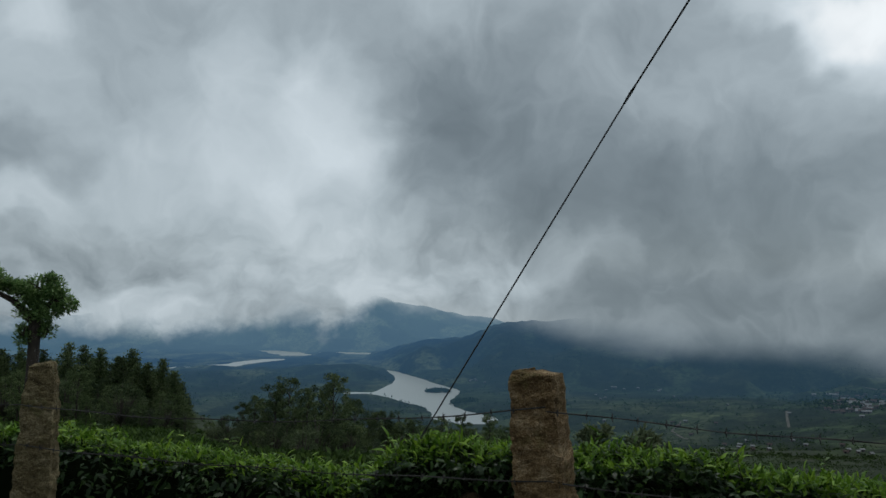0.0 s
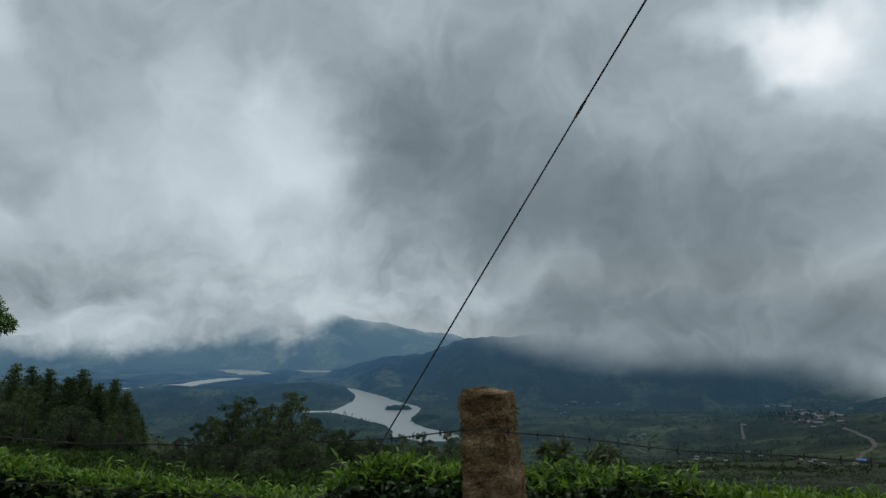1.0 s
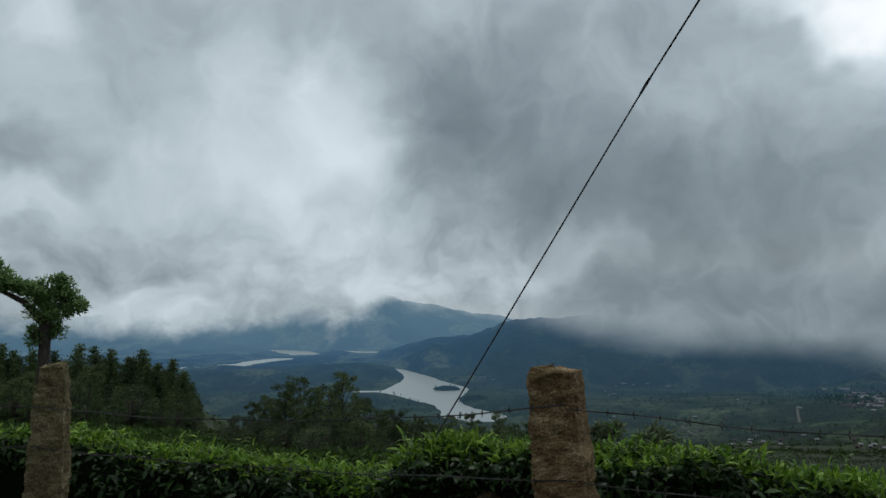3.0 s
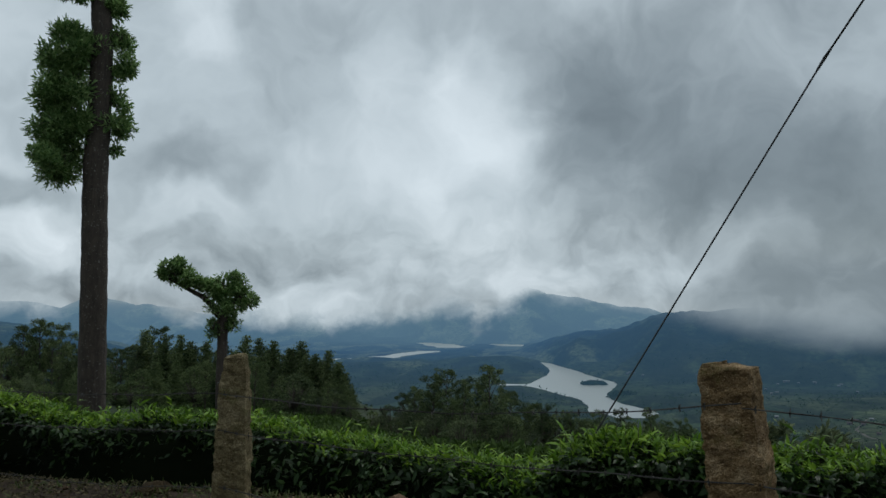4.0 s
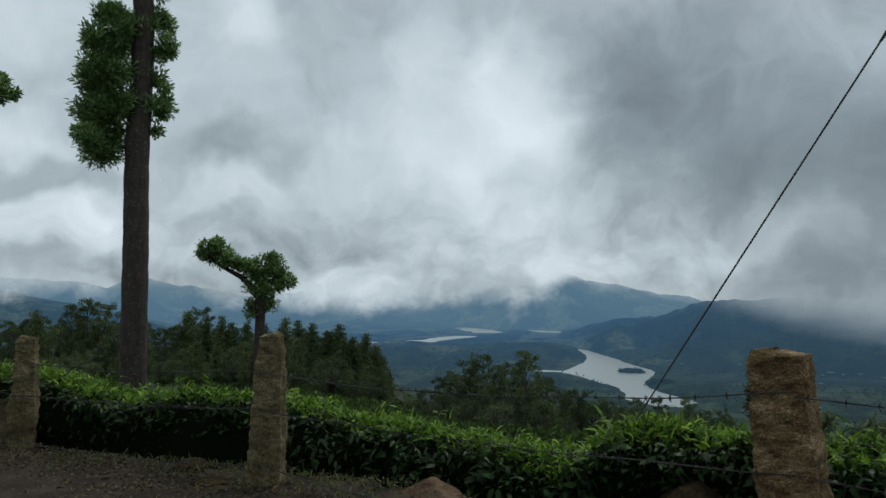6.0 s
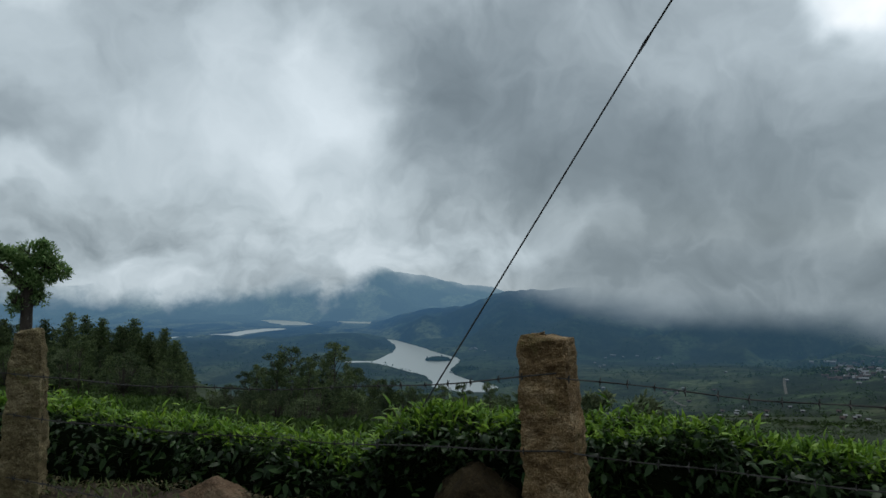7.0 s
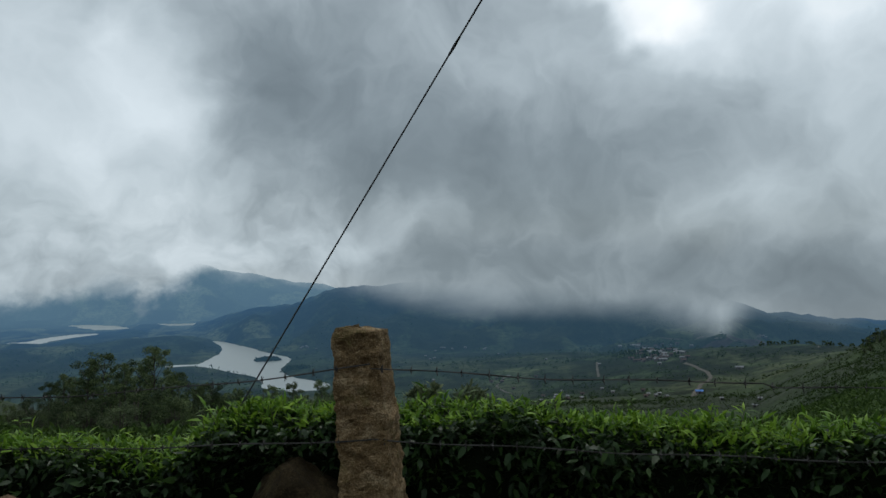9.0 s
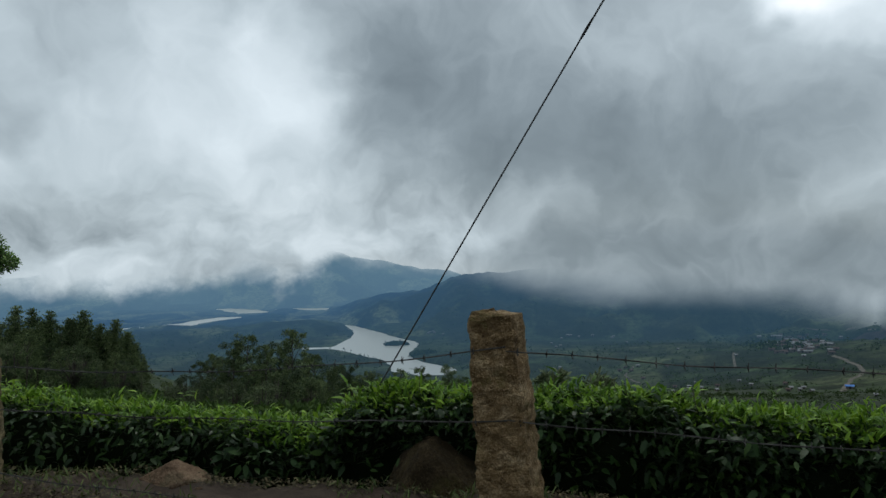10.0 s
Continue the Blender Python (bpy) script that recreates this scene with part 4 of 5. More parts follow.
def pollard(name, base, label, trunk, radii, limbs, clumps, n, seed, length=0.085, width=0.026, category="tree"):
    rng = np.random.default_rng(seed)
    top = thing(name, base, label, category, "pollarded shade trees")
    t = np.array(trunk, float)
    s = np.linspace(0, len(t) - 1, 12 * (len(t) - 1))
    P = np.stack([np.interp(s, np.arange(len(t)), t[:, i]) for i in range(3)], 1)
    for _ in range(6):
        P[1:-1] = (P[:-2] + 2 * P[1:-1] + P[2:]) / 4
    rad = np.interp(s, np.arange(len(t)), radii) * (1 + 0.018 * np.sin(s * 9 + seed) + rng.normal(0, 0.008, len(s)))
    v, f = tube(P, rad, 14)
    part("trunk", mesh_of("trunk", v, f, MAT["bark"], True), top)
    for a, b, c, r0, r1 in limbs:
        v, f = tube([a, tuple((np.array(a) + np.array(b)) / 2 + rng.normal(0, 0.01, 3)), b, c], [r0, (r0 + r1) / 2, r1, r1 * 0.5], 9)
        part("limb", mesh_of("limb", v, f, MAT["bark"], True), top)
    v, f = clump_leaves(rng, clumps, n, length, width)
    crown = part("crown", mesh_of("crown", v, f, MAT["fern_leaf"]), top, "feathery green leaf clumps", "stuff")
    # twigs that carry the clumps
    tw = []
    for x, y, z, rx, ry, rz, sh in clumps:
        for k in range(9):
            d = np.clip(rng.normal(0, 0.6, 3), -0.8, 0.8) * np.array([rx, ry, rz])
            c0 = np.array([x, y, z])
            tw.append(tube([c0 - d * 0.1, c0 + d * 0.5 + rng.normal(0, 0.02, 3), c0 + d], [0.010, 0.006, 0.002], 5))
    v, f = join(tw)
    part("fine_branching", mesh_of("fine_branching", v, f, MAT["twig"], True), crown, "", "stuff")
    return top


def local(az, el, r, base):
    """A place given by its bearing and height over the eye's level at plan distance r, relative to base."""
    a = radians(az)
    ox, oy, oz = (-0.17, 0.09, -0.03) if az < 0 else (0.128, 0.194, -0.043)
    return (ox + r * math.sin(a) - base[0], oy + r * math.cos(a) - base[1], EYE + oz + r * math.tan(radians(el)) - base[2])


def tall_tree():
    r = 8.7
    b = (*local(-37.25, 0, r, (0, 0, 0))[:2], -0.9)
    tr = [(0, 0, 0), local(-37.35, -4, r, b), local(-37.37, 1, r, b), local(-37.39, 4, r, b), local(-37.47, 8, r, b), local(-37.45, 11.2, r, b), local(-37.28, 15.4, r, b), local(-37.25, 19.4, r, b), local(-37.45, 22, r, b), local(-37.55, 30, r, b), local(-37.45, 38, r, b)]
    rad = [0.155, 0.14, 0.136, 0.134, 0.13, 0.128, 0.122, 0.112, 0.102, 0.09, 0.045]
    k = r * math.pi / 180
    cl = []
    for az, el, w, h, s in ((-40.2, 10.3, 1.3, 1.1, 0.8), (-39.2, 10.9, 1.2, 1.3, 0.8), (-40.0, 13.2, 1.3, 1.2, 0.9), (-38.9, 13.4, 1.2, 1.4, 0.9), (-40.0, 15.3, 1.2, 0.9, 0.7), (-38.7, 15.9, 1.3, 1.3, 0.9), (-39.6, 17.4, 1.1, 0.9, 0.6), (-38.4, 18.2, 1.2, 1.2, 0.8), (-39.2, 19.2, 0.8, 0.7, 0.4),
                            (-36.0, 13.4, 1.0, 0.8, 0.45), (-36.0, 15.0, 0.8, 0.6, 0.3), (-35.9, 17.4, 0.9, 0.8, 0.4), (-35.8, 19.4, 0.8, 0.9, 0.4), (-36.0, 11.6, 0.35, 0.3, 0.06), (-36.2, 21.4, 0.7, 0.6, 0.3), (-38.9, 21.9, 1.2, 0.45, 0.3), (-38, 26, 2.4, 2.0, 1.2), (-36.8, 32, 2.2, 2.8, 1.2)):
        cl.append((*local(az - 0.25, el, r, b), w * k * 1.2, w * k * 1.25, h * k * 1.22, s))
    pollard("silver_oak", b, "tall straight silver oak with leaf tufts on its dark trunk", tr, rad, [], cl, 40000, 41, 0.062, 0.017)


def bonsai_tree():
    r = 8.0
    b = (*local(-28.50, 0, r, (0, 0, 0))[:2], -0.6)
    tr = [(0, 0, 0), local(-28.50, -5, r, b), local(-28.45, -2.2, r, b), local(-28.45, -0.6, r, b), local(-28.15, 0.7, r, b)]
    fork = local(-28.45, -0.6, r, b)
    limbs = [(fork, local(-29.75, 0.9, r, b), local(-32.35, 2.4, r, b), 0.052, 0.028), (fork, local(-27.55, 0.9, r, b), local(-26.55, 1.3, r, b), 0.04, 0.018)]
    k = r * math.pi / 180
    cl = [(*local(az - 0.15, el, r, b), w * k, w * k, h * k, s) for az, el, w, h, s in ((-32.0, 2.9, 0.95, 0.75, 0.9), (-30.6, 2.5, 1.0, 0.75, 0.9), (-29.3, 1.7, 1.0, 0.8, 0.9), (-27.9, 1.5, 1.1, 1.0, 1.1), (-26.8, 0.8, 0.95, 0.9, 0.9), (-28.1, 0.2, 1.2, 0.7, 0.7), (-28.9, -1.4, 0.5, 0.75, 0.35), (-27.6, -1.2, 0.6, 0.7, 0.35), (-27.3, 2.4, 0.7, 0.5, 0.3), (-31.6, 3.5, 0.5, 0.4, 0.25))]
    pollard("pollard_tree", b, "small pollarded tree with a lopsided bonsai-like crown", tr, [0.075, 0.055, 0.052, 0.06, 0.05], limbs, cl, 11500, 42, 0.043, 0.014)


def leaning_tree():
    r = 11.0
    b = (*local(-54.5, 0, r, (0, 0, 0))[:2], -1.0)
    tr = [(0, 0, 0), local(-53.0, -2.5, r, b), local(-51.4, 2.7, r, b), local(-49.9, 7, r, b), local(-48.8, 11.3, r, b), local(-48.3, 13.5, r, b)]
    k = r * math.pi / 180
    cl = [(*local(az, el, r, b), w * k * 1.22, w * k * 1.2, h * k * 1.15, s) for az, el, w, h, s in ((-49.6, 14.4, 1.7, 1.6, 1.2), (-47.6, 13.5, 1.6, 1.2, 1.0), (-46.2, 13.3, 0.9, 0.8, 0.5), (-51.0, 12.9, 1.1, 1.6, 0.8), (-49.7, 16.0, 0.9, 1.0, 0.5), (-50.6, 10.2, 0.8, 1.4, 0.5), (-51.2, 8.3, 0.9, 1.0, 0.6), (-49.7, 8.0, 0.8, 0.9, 0.5), (-52.6, 4.8, 0.9, 1.3, 0.5), (-52.6, 0.2, 1.0, 1.2, 0.5), (-53.2, -2.0, 1.5, 1.5, 0.6))]
    pollard("pollard_tree", b, "leaning pollarded tree with feathery tufts along its trunk", tr, [0.18, 0.155, 0.135, 0.12, 0.10, 0.07], [], cl, 18000, 43, 0.064, 0.026)


def windblown_tree():
    r = 6.0
    b = (*local(51.8, 0, r, (0, 0, 0))[:2], -0.5)
    tr = [(0, 0, 0), local(51.9, -8, r, b), local(51.6, -5, r, b), local(51.4, -3, r, b), local(51.2, -1.3, r, b)]
    fork = local(51.2, -1.3, r, b)
    limbs = [(fork, local(50.2, -0.4, r, b), local(48.5, 0.1, r, b), 0.035, 0.016), (fork, local(52.2, 0.3, r, b), local(53.8, 1.2, r, b), 0.04, 0.02), (fork, local(51.2, 0.5, r, b), local(51.4, 1.5, r, b), 0.035, 0.016), (local(51.4, -3, r, b), local(50.6, -2.6, r, b), local(49.8, -2.4, r, b), 0.018, 0.008)]
    k = r * math.pi / 180
    cl = [(*local(az + 0.2, el, r, b), w * k, w * k, h * k, s) for az, el, w, h, s in ((48.4, 0.7, 1.4, 0.75, 1.0), (50.2, 1.4, 1.4, 0.9, 1.1), (52.0, 1.7, 1.4, 1.0, 1.1), (53.8, 1.6, 1.5, 1.0, 1.0), (47.6, 0.9, 0.8, 0.45, 0.3), (49.8, 0.4, 1.3, 0.5, 0.5), (49.9, -2.3, 0.75, 0.7, 0.45), (49.3, -2.0, 0.45, 0.5, 0.2), (50.6, -1.9, 0.5, 0.5, 0.2), (55.2, 0.8, 1.2, 0.9, 0.6))]
    pollard("pollard_tree", b, "small pollarded tree with a flat windblown crown", tr, [0.056, 0.042, 0.036, 0.034, 0.034], limbs, cl, 12000, 44, 0.042, 0.014)


tall_tree()
bonsai_tree()
leaning_tree()
windblown_tree()


# ---------- woods on the slope ----------
def tufts(rng, centres, dirs, length, width):
    """Simple leaf sprays of two triangles each, for trees some way off."""
    n = len(centres)
    d = dirs / (np.linalg.norm(dirs, axis=1, keepdims=True) + 1e-9)
    s = np.cross(d, rng.normal(0, 1, (n, 3)))
    s /= np.linalg.norm(s, axis=1, keepdims=True) + 1e-9
    ln = (length * rng.uniform(0.6, 1.35, n))[:, None]
    w = ln * (width / length) * 0.5
    v = np.stack([centres, centres + d * ln * 0.5 + s * w, centres + d * ln, centres + d * ln * 0.5 - s * w], 1).reshape(-1, 3)
    f = np.array([[0, 1, 2], [0, 2, 3]])
    return v, (f[None] + 4 * np.arange(n)[:, None, None]).reshape(-1, 3)


def spray_clumps(rng, clumps, n, length, width, upturn=0.15):
    out = [inner_masses(rng, clumps, 0.34)]
    tot = sum(c[6] for c in clumps)
    for x, y, z, rx, ry, rz, sh in clumps:
        k = int(n * sh / tot)
        d = rng.normal(0, 1, (k, 3))
        d /= np.linalg.norm(d, axis=1, keepdims=True)
        rr = rng.uniform(0.35, 1.1, k)[:, None] ** 0.6
        p = np.array([x, y, z]) + d * rr * np.array([rx, ry, rz])
        out.append(tufts(rng, p, d + rng.normal(0, 0.6, (k, 3)) + np.array([0, 0, upturn]), length, width))
    return join(out)


def forest_tree(seed, height, style):
    """A tree of the slope: tapered trunk, limbs and a crown of many small sprays."""
    rng = np.random.default_rng(seed)
    top = thing("forest_tree", (0, 0, -500), "x", "tree", "trees on the slope")
    H = height
    bx, by = rng.normal(0, 0.25), rng.normal(0, 0.25)
    v, f = tube([(0, 0, -1.5), (bx * 0.3, by * 0.3, 0.4 * H), (bx * 0.7, by * 0.7, 0.7 * H), (bx, by, 0.95 * H)], [0.020 * H, 0.013 * H, 0.008 * H, 0.002 * H], 7)
    chunks = [(v, f)]
    clumps = []
    sprays = []

    def bough(a, b, n, spread, size):
        """Leaf sprays along the outer part of a limb."""
        a, b = np.array(a), np.array(b)
        q = rng.uniform(0.25, 1.05, n)[:, None]
        p = a + (b - a) * q + rng.normal(0, 1, (n, 3)) * np.array([spread, spread, spread * 0.45]) * (0.5 + 0.5 * q)
        d = (b - a) / (np.linalg.norm(b - a) + 1e-9) + rng.normal(0, 0.7, (n, 3)) + np.array([0, 0, 0.25])
        sprays.append(tufts(rng, p, d, size, size * 0.42))

    if style == "pointed":
        for k in range(95):
            h = 0.10 + 0.88 * (k + rng.uniform(0, 1)) / 95
            reach = min(1.0, (1.03 - h) * 1.35) ** 0.85 * 0.27 * H * rng.uniform(0.55, 1.15)
            a = 2.4 * k + rng.uniform(-0.4, 0.4)
            foot = (bx * h, by * h, h * H - 0.02 * H)
            tip = (bx * h + math.cos(a) * reach, by * h + math.sin(a) * reach, h * H + 0.10 * reach + rng.normal(0, 0.01) * H)
            bough(foot, tip, int(14 + 90 * reach / (0.27 * H)), 0.026 * H, 0.030 * H)
            chunks.append(tube([foot, tip], [0.004 * H, 0.001 * H], 4))
        sprays.append(inner_masses(rng, [(bx * h, by * h, h * H, 0.34 * H * (1.0 - h), 0.34 * H * (1.0 - h), 0.10 * H, 1) for h in np.linspace(0.2, 0.85, 8)], 0.5))
    elif style == "umbrella":
        for k in range(17):
            h = 0.34 + 0.64 * (k + rng.uniform(0, 1)) / 17
            a = 2.4 * k + rng.uniform(-0.5, 0.5)
            reach = 0.21 * H * (0.35 + 0.65 * math.sin(math.pi * min(1, (h - 0.25) / 0.80))) * rng.uniform(0.6, 1.15)
            end = np.array([bx * h + math.cos(a) * reach, by * h + math.sin(a) * reach, min(h + 0.07, 1.0) * H])
            foot = (bx * h, by * h, (h - 0.12) * H)
            chunks.append(tube([foot, tuple((np.array(foot) + end) / 2 + np.array([0, 0, 0.015 * H])), tuple(end)], [0.006 * H, 0.004 * H, 0.0015 * H], 5))
            for j in range(4):
                c = end + rng.normal(0, 1, 3) * np.array([0.045, 0.045, 0.022]) * H
                w = rng.uniform(0.026, 0.046) * H
                clumps.append((*c, w * 1.25, w * 1.25, w * 0.62, w * w))
    else:
        for k in range(34):
            d = rng.normal(0, 1, 3)
            d /= np.linalg.norm(d)
            c = np.array([d[0] * 0.27 * H, d[1] * 0.27 * H, 0.56 * H + d[2] * 0.32 * H])
            w = rng.uniform(0.055, 0.12) * H
            clumps.append((*c, w, w, w * 0.7, w * w))
            chunks.append(tube([(0, 0, 0.25 * H), tuple(c)], [0.009 * H, 0.002 * H], 5))
    if clumps:
        sprays.append(spray_clumps(rng, clumps, 5200, 0.024 * H, 0.010 * H))
    v, f = join(chunks)
    part("trunk", mesh_of("trunk", v, f, MAT["bark"], True), top)
    v, f = join(sprays)
    part("crown", mesh_of("crown", v, f, MAT["forest_leaf_pale" if style == "pale" else "forest_leaf"]), top, "", "stuff")
    return top


STYLES = {
    "pointed": "dark pointed tree in the woods below the road",
    "umbrella": "tall airy gum tree with tufted crown on the slope",
    "round": "dark round-crowned tree in the hillside woods",
    "pale": "greyish green bushy tree on the slope",
}
BANK = {}
for k, (style, label) in enumerate(STYLES.items()):
    BANK[style] = [forest_tree(100 + 10 * k + j, 10.0, style) for j in range(3)]
    for ob in BANK[style]:
        tagged(ob, label)
USED = set()


def plant(style, az, r, height, rng):
    proto = BANK[style][rng.integers(0, 3)]
    x, y = r * math.sin(radians(az)), r * math.cos(radians(az))
    s = height / 10.0
    wide = 0.74 if style == "umbrella" else 1.0
    m = Matrix.Translation((x, y, float(land(x, y)) - 0.1)) @ Euler((0, 0, rng.uniform(0, 6.28))).to_matrix().to_4x4() @ Matrix.Diagonal((s * wide * rng.uniform(0.85, 1.2), s * wide * rng.uniform(0.85, 1.2), s, 1))
    if proto.name not in USED:
        USED.add(proto.name)
        proto.matrix_basis = m
    else:
        copy_thing(proto, Matrix()).matrix_basis = m


def plant_top(style, az, el, r, rng, low=4.0):
    """Plants a tree whose top stands at elevation el."""
    x, y = r * math.sin(radians(az)), r * math.cos(radians(az))
    h = EYE + r * math.tan(radians(el)) - float(land(x, y))
    plant(style, az, r, min(max(low, h), 16.0), rng)


rng = np.random.default_rng(77)
# skyline of the woods by azimuth
EMERGENT = [
    (-43.9, -1.4, "pointed"), (-41.8, -1.3, "umbrella"), (-40.8, -0.9, "umbrella"), (-39.6, -1.2, "umbrella"), (-33.2, -1.5, "umbrella"), (-31.5, -1.9, "pointed"), (-30.1, -2.4, "pointed"), (-34.4, -1.5, "pointed"), (-32.7, -1.9, "pointed"), (-31.1, -2.4, "pointed"),
    (-28.4, -2.5, "pointed"), (-27.2, -2.1, "pointed"), (-26.0, -2.3, "pointed"), (-25.1, -2.5, "pointed"), (-23.1, -2.6, "pointed"), (-21.0, -3.3, "pointed"), (-19.9, -4.2, "pointed"), (-24.0, -3.1, "pointed"), (-22.0, -3.6, "pointed"),
]
SKY_AZ = [-56, -51, -48, -44, -40, -37, -33.6, -31, -28, -25, -22.7, -20.0, -18.9]
SKY_EL = [-2.0, -2.2, -2.2, -2.0, -2.2, -2.6, -2.4, -2.9, -3.1, -3.1, -3.5, -4.3, -6.6]
for k in range(90):
    az = -57 + 38 * (k + rng.uniform(0, 1)) / 90
    el = float(np.interp(az, SKY_AZ, SKY_EL)) - abs(rng.normal(0, 0.4))
    plant_top(["umbrella", "pointed", "pointed", "pointed"][rng.integers(0, 4)] if az > -34 else ["round", "umbrella", "umbrella"][rng.integers(0, 3)], az, el, rng.uniform(110, 160), rng)
for k in range(135):
    az = -58 + 39 * (k + rng.uniform(0, 1)) / 135
    el = float(np.interp(az, SKY_AZ, SKY_EL)) - rng.uniform(0.8, 4.2)
    plant_top(["pointed", "pointed", "pale", "pointed", "umbrella", "round"][rng.integers(0, 6)], az, el, rng.uniform(60, 112), rng, 3.0)
# single trees that stand above the skyline
for az, el, st in EMERGENT:
    plant_top(st, az, el, rng.uniform(112, 128), rng)
# the group in the middle
for az, el, st in ((-8.4, -5.15, "umbrella"), (-11.9, -5.3, "umbrella"), (-13.6, -6.4, "round"), (-10.4, -6.2, "umbrella"), (-15.2, -7.0, "umbrella"), (-6.9, -6.9, "umbrella"), (-9.4, -6.0, "umbrella"), (-12.8, -5.9, "umbrella"), (-11.0, -6.0, "round"), (-14.3, -6.6, "umbrella"), (-7.7, -6.4, "round")):
    plant_top(st, az, el + 0.15, rng.uniform(105, 125), rng)
for k in range(42):
    az = -17.5 + 12.5 * (k + rng.uniform(0, 1)) / 42
    el = float(np.interp(az, [-18, -13, -8, -5], [-7.6, -7.0, -7.0, -8.4])) - rng.uniform(0, 2.2)
    plant_top(["round", "pale", "umbrella"][rng.integers(0, 3)], az, el, rng.uniform(70, 120), rng, 3.0)
for k in range(36):
    az = -5.5 + 13.0 * (k + rng.uniform(0, 1)) / 36
    el = float(np.interp(az, [-5.5, -3, 1, 4.5, 7.5], [-7.4, -7.9, -8.0, -8.0, -8.8])) - rng.uniform(0, 1.3)
    plant_top(["umbrella", "round"][rng.integers(0, 2)], az, el, rng.uniform(120, 200), rng, 3.0)


# ---------- small trees just behind the hedge ----------
def sapling(az, el, r, w, n, seed, name, label, leaf="forest_leaf_pale"):
    rng = np.random.default_rng(seed)
    x, y = 0.128 + r * math.sin(radians(az)), 0.194 + r * math.cos(radians(az))
    z0 = float(land(x, y))
    H = EYE + r * math.tan(radians(el)) - z0
    top = thing(name, (x, y, z0), label, "tree")
    v, f = tube([(0, 0, -0.3), (0.02, 0, H * 0.5), (-0.02, 0.02, H * 0.97)], [0.03, 0.02, 0.006], 8)
    part("trunk", mesh_of("trunk", v, f, MAT["bark"], True), top)
    cl = [(rng.normal(0, w * 0.4), rng.normal(0, w * 0.4), H * h, w * 0.55, w * 0.55, w * 0.5, 1.0) for h in np.linspace(0.62, 0.95, 7)]
    v, f = clump_leaves(rng, cl, n, 0.09 * r / 10, 0.03 * r / 10)
    part("crown", mesh_of("crown", v, f, MAT[leaf]), top, "", "stuff")


sapling(7.35, -5.9, 12, 0.16, 1500, 61, "sapling", "slender young tree with a narrow leafy top")
sapling(11.25, -8.8, 20, 0.42, 1300, 62, "sapling", "small bushy sapling beyond the hedge")
sapling(14.8, -9.4, 26, 0.75, 2200, 63, "bush", "round pale green bush beyond the hedge")
sapling(49.0, -7.4, 7.5, 0.45, 1600, 64, "bush", "light green bush at the foot of a small tree", "fern_leaf")


# ---------- tea fields on the slope ----------
def tea_field():
    rng = np.random.default_rng(5)
    n = 210000
    az = np.radians(rng.uniform(-34, 60, n))
    r = 7.5 * (150 / 7.5) ** (rng.uniform(0, 1, n) ** 0.95)
    x, y = r * np.sin(az), r * np.cos(az)
    back = (x - P2[0]) * E_N[0] + (y - P2[1]) * E_N[1] > 3.4
    az, r, x, y = az[back], r[back], x[back], y[back]
    # rows along the contour with picking paths between them
    row = np.abs(((r + 2.5 * fbm(x / 14, y / 14, 2, 15)) / 2.6) % 1 - 0.5)
    keep = (row < 0.34) & (np.abs((np.degrees(az) * r / 60 + 3 * fbm(x / 9, y / 9, 2, 16)) % 1 - 0.5) < 0.46)
    x, y, r, row = x[keep], y[keep], r[keep], row[keep]
    z = land(x, y) + 0.62 * np.sqrt(np.clip(1 - (row / 0.40) ** 2, 0, 1)) + rng.normal(0, 0.03, len(x))
    d = np.stack([rng.normal(0, 0.6, len(x)), rng.normal(0, 0.6, len(x)), rng.uniform(0.2, 0.9, len(x))], 1)
    L = 0.045 + 0.0040 * r
    n = len(x)
    v, f = tufts(rng, np.stack([x, y, z], 1), d, 1.0, 0.5)
    v = v.reshape(-1, 4, 3)
    v = v[:, :1] + (v - v[:, :1]) * L[:, None, None]
    tagged(new("tea_field", mesh_of("tea_field", v.reshape(-1, 3), f, MAT["tea_far"])), "rows of low clipped tea bushes on the slope", "tea field", kind="stuff")


MAT["tea_far"] = leaf_material("tea field leaves", (0.016, 0.032, 0.008), (0.042, 0.075, 0.017), (0.085, 0.135, 0.030), 0.7, 0.15, 0.05, 0.1)
tea_field()


def tuft_trees(rng, x, y, size, m, mat, name, label):
    """Low trees as uneven heaps of leaf sprays, one mesh."""
    z = land(x, y)
    c = np.stack([x, y, z + size * 0.7], 1)
    d = rng.normal(0, 1, (len(x), m, 3))
    d /= np.linalg.norm(d, axis=2, keepdims=True)
    p = c[:, None] + d * size[:, None, None] * np.array([0.75, 0.75, 0.8]) * rng.uniform(0.3, 1, (len(x), m, 1))
    v, f = tufts(rng, p.reshape(-1, 3), d.reshape(-1, 3) + np.array([0, 0, 0.3]), 1.0, 0.8)
    v = v.reshape(-1, 4, 3)
    v = v[:, :1] + (v - v[:, :1]) * (np.repeat(size, m) * 0.85)[:, None, None]
    tagged(new(name, mesh_of(name, v.reshape(-1, 3), f, mat)), label, "trees", kind="stuff")


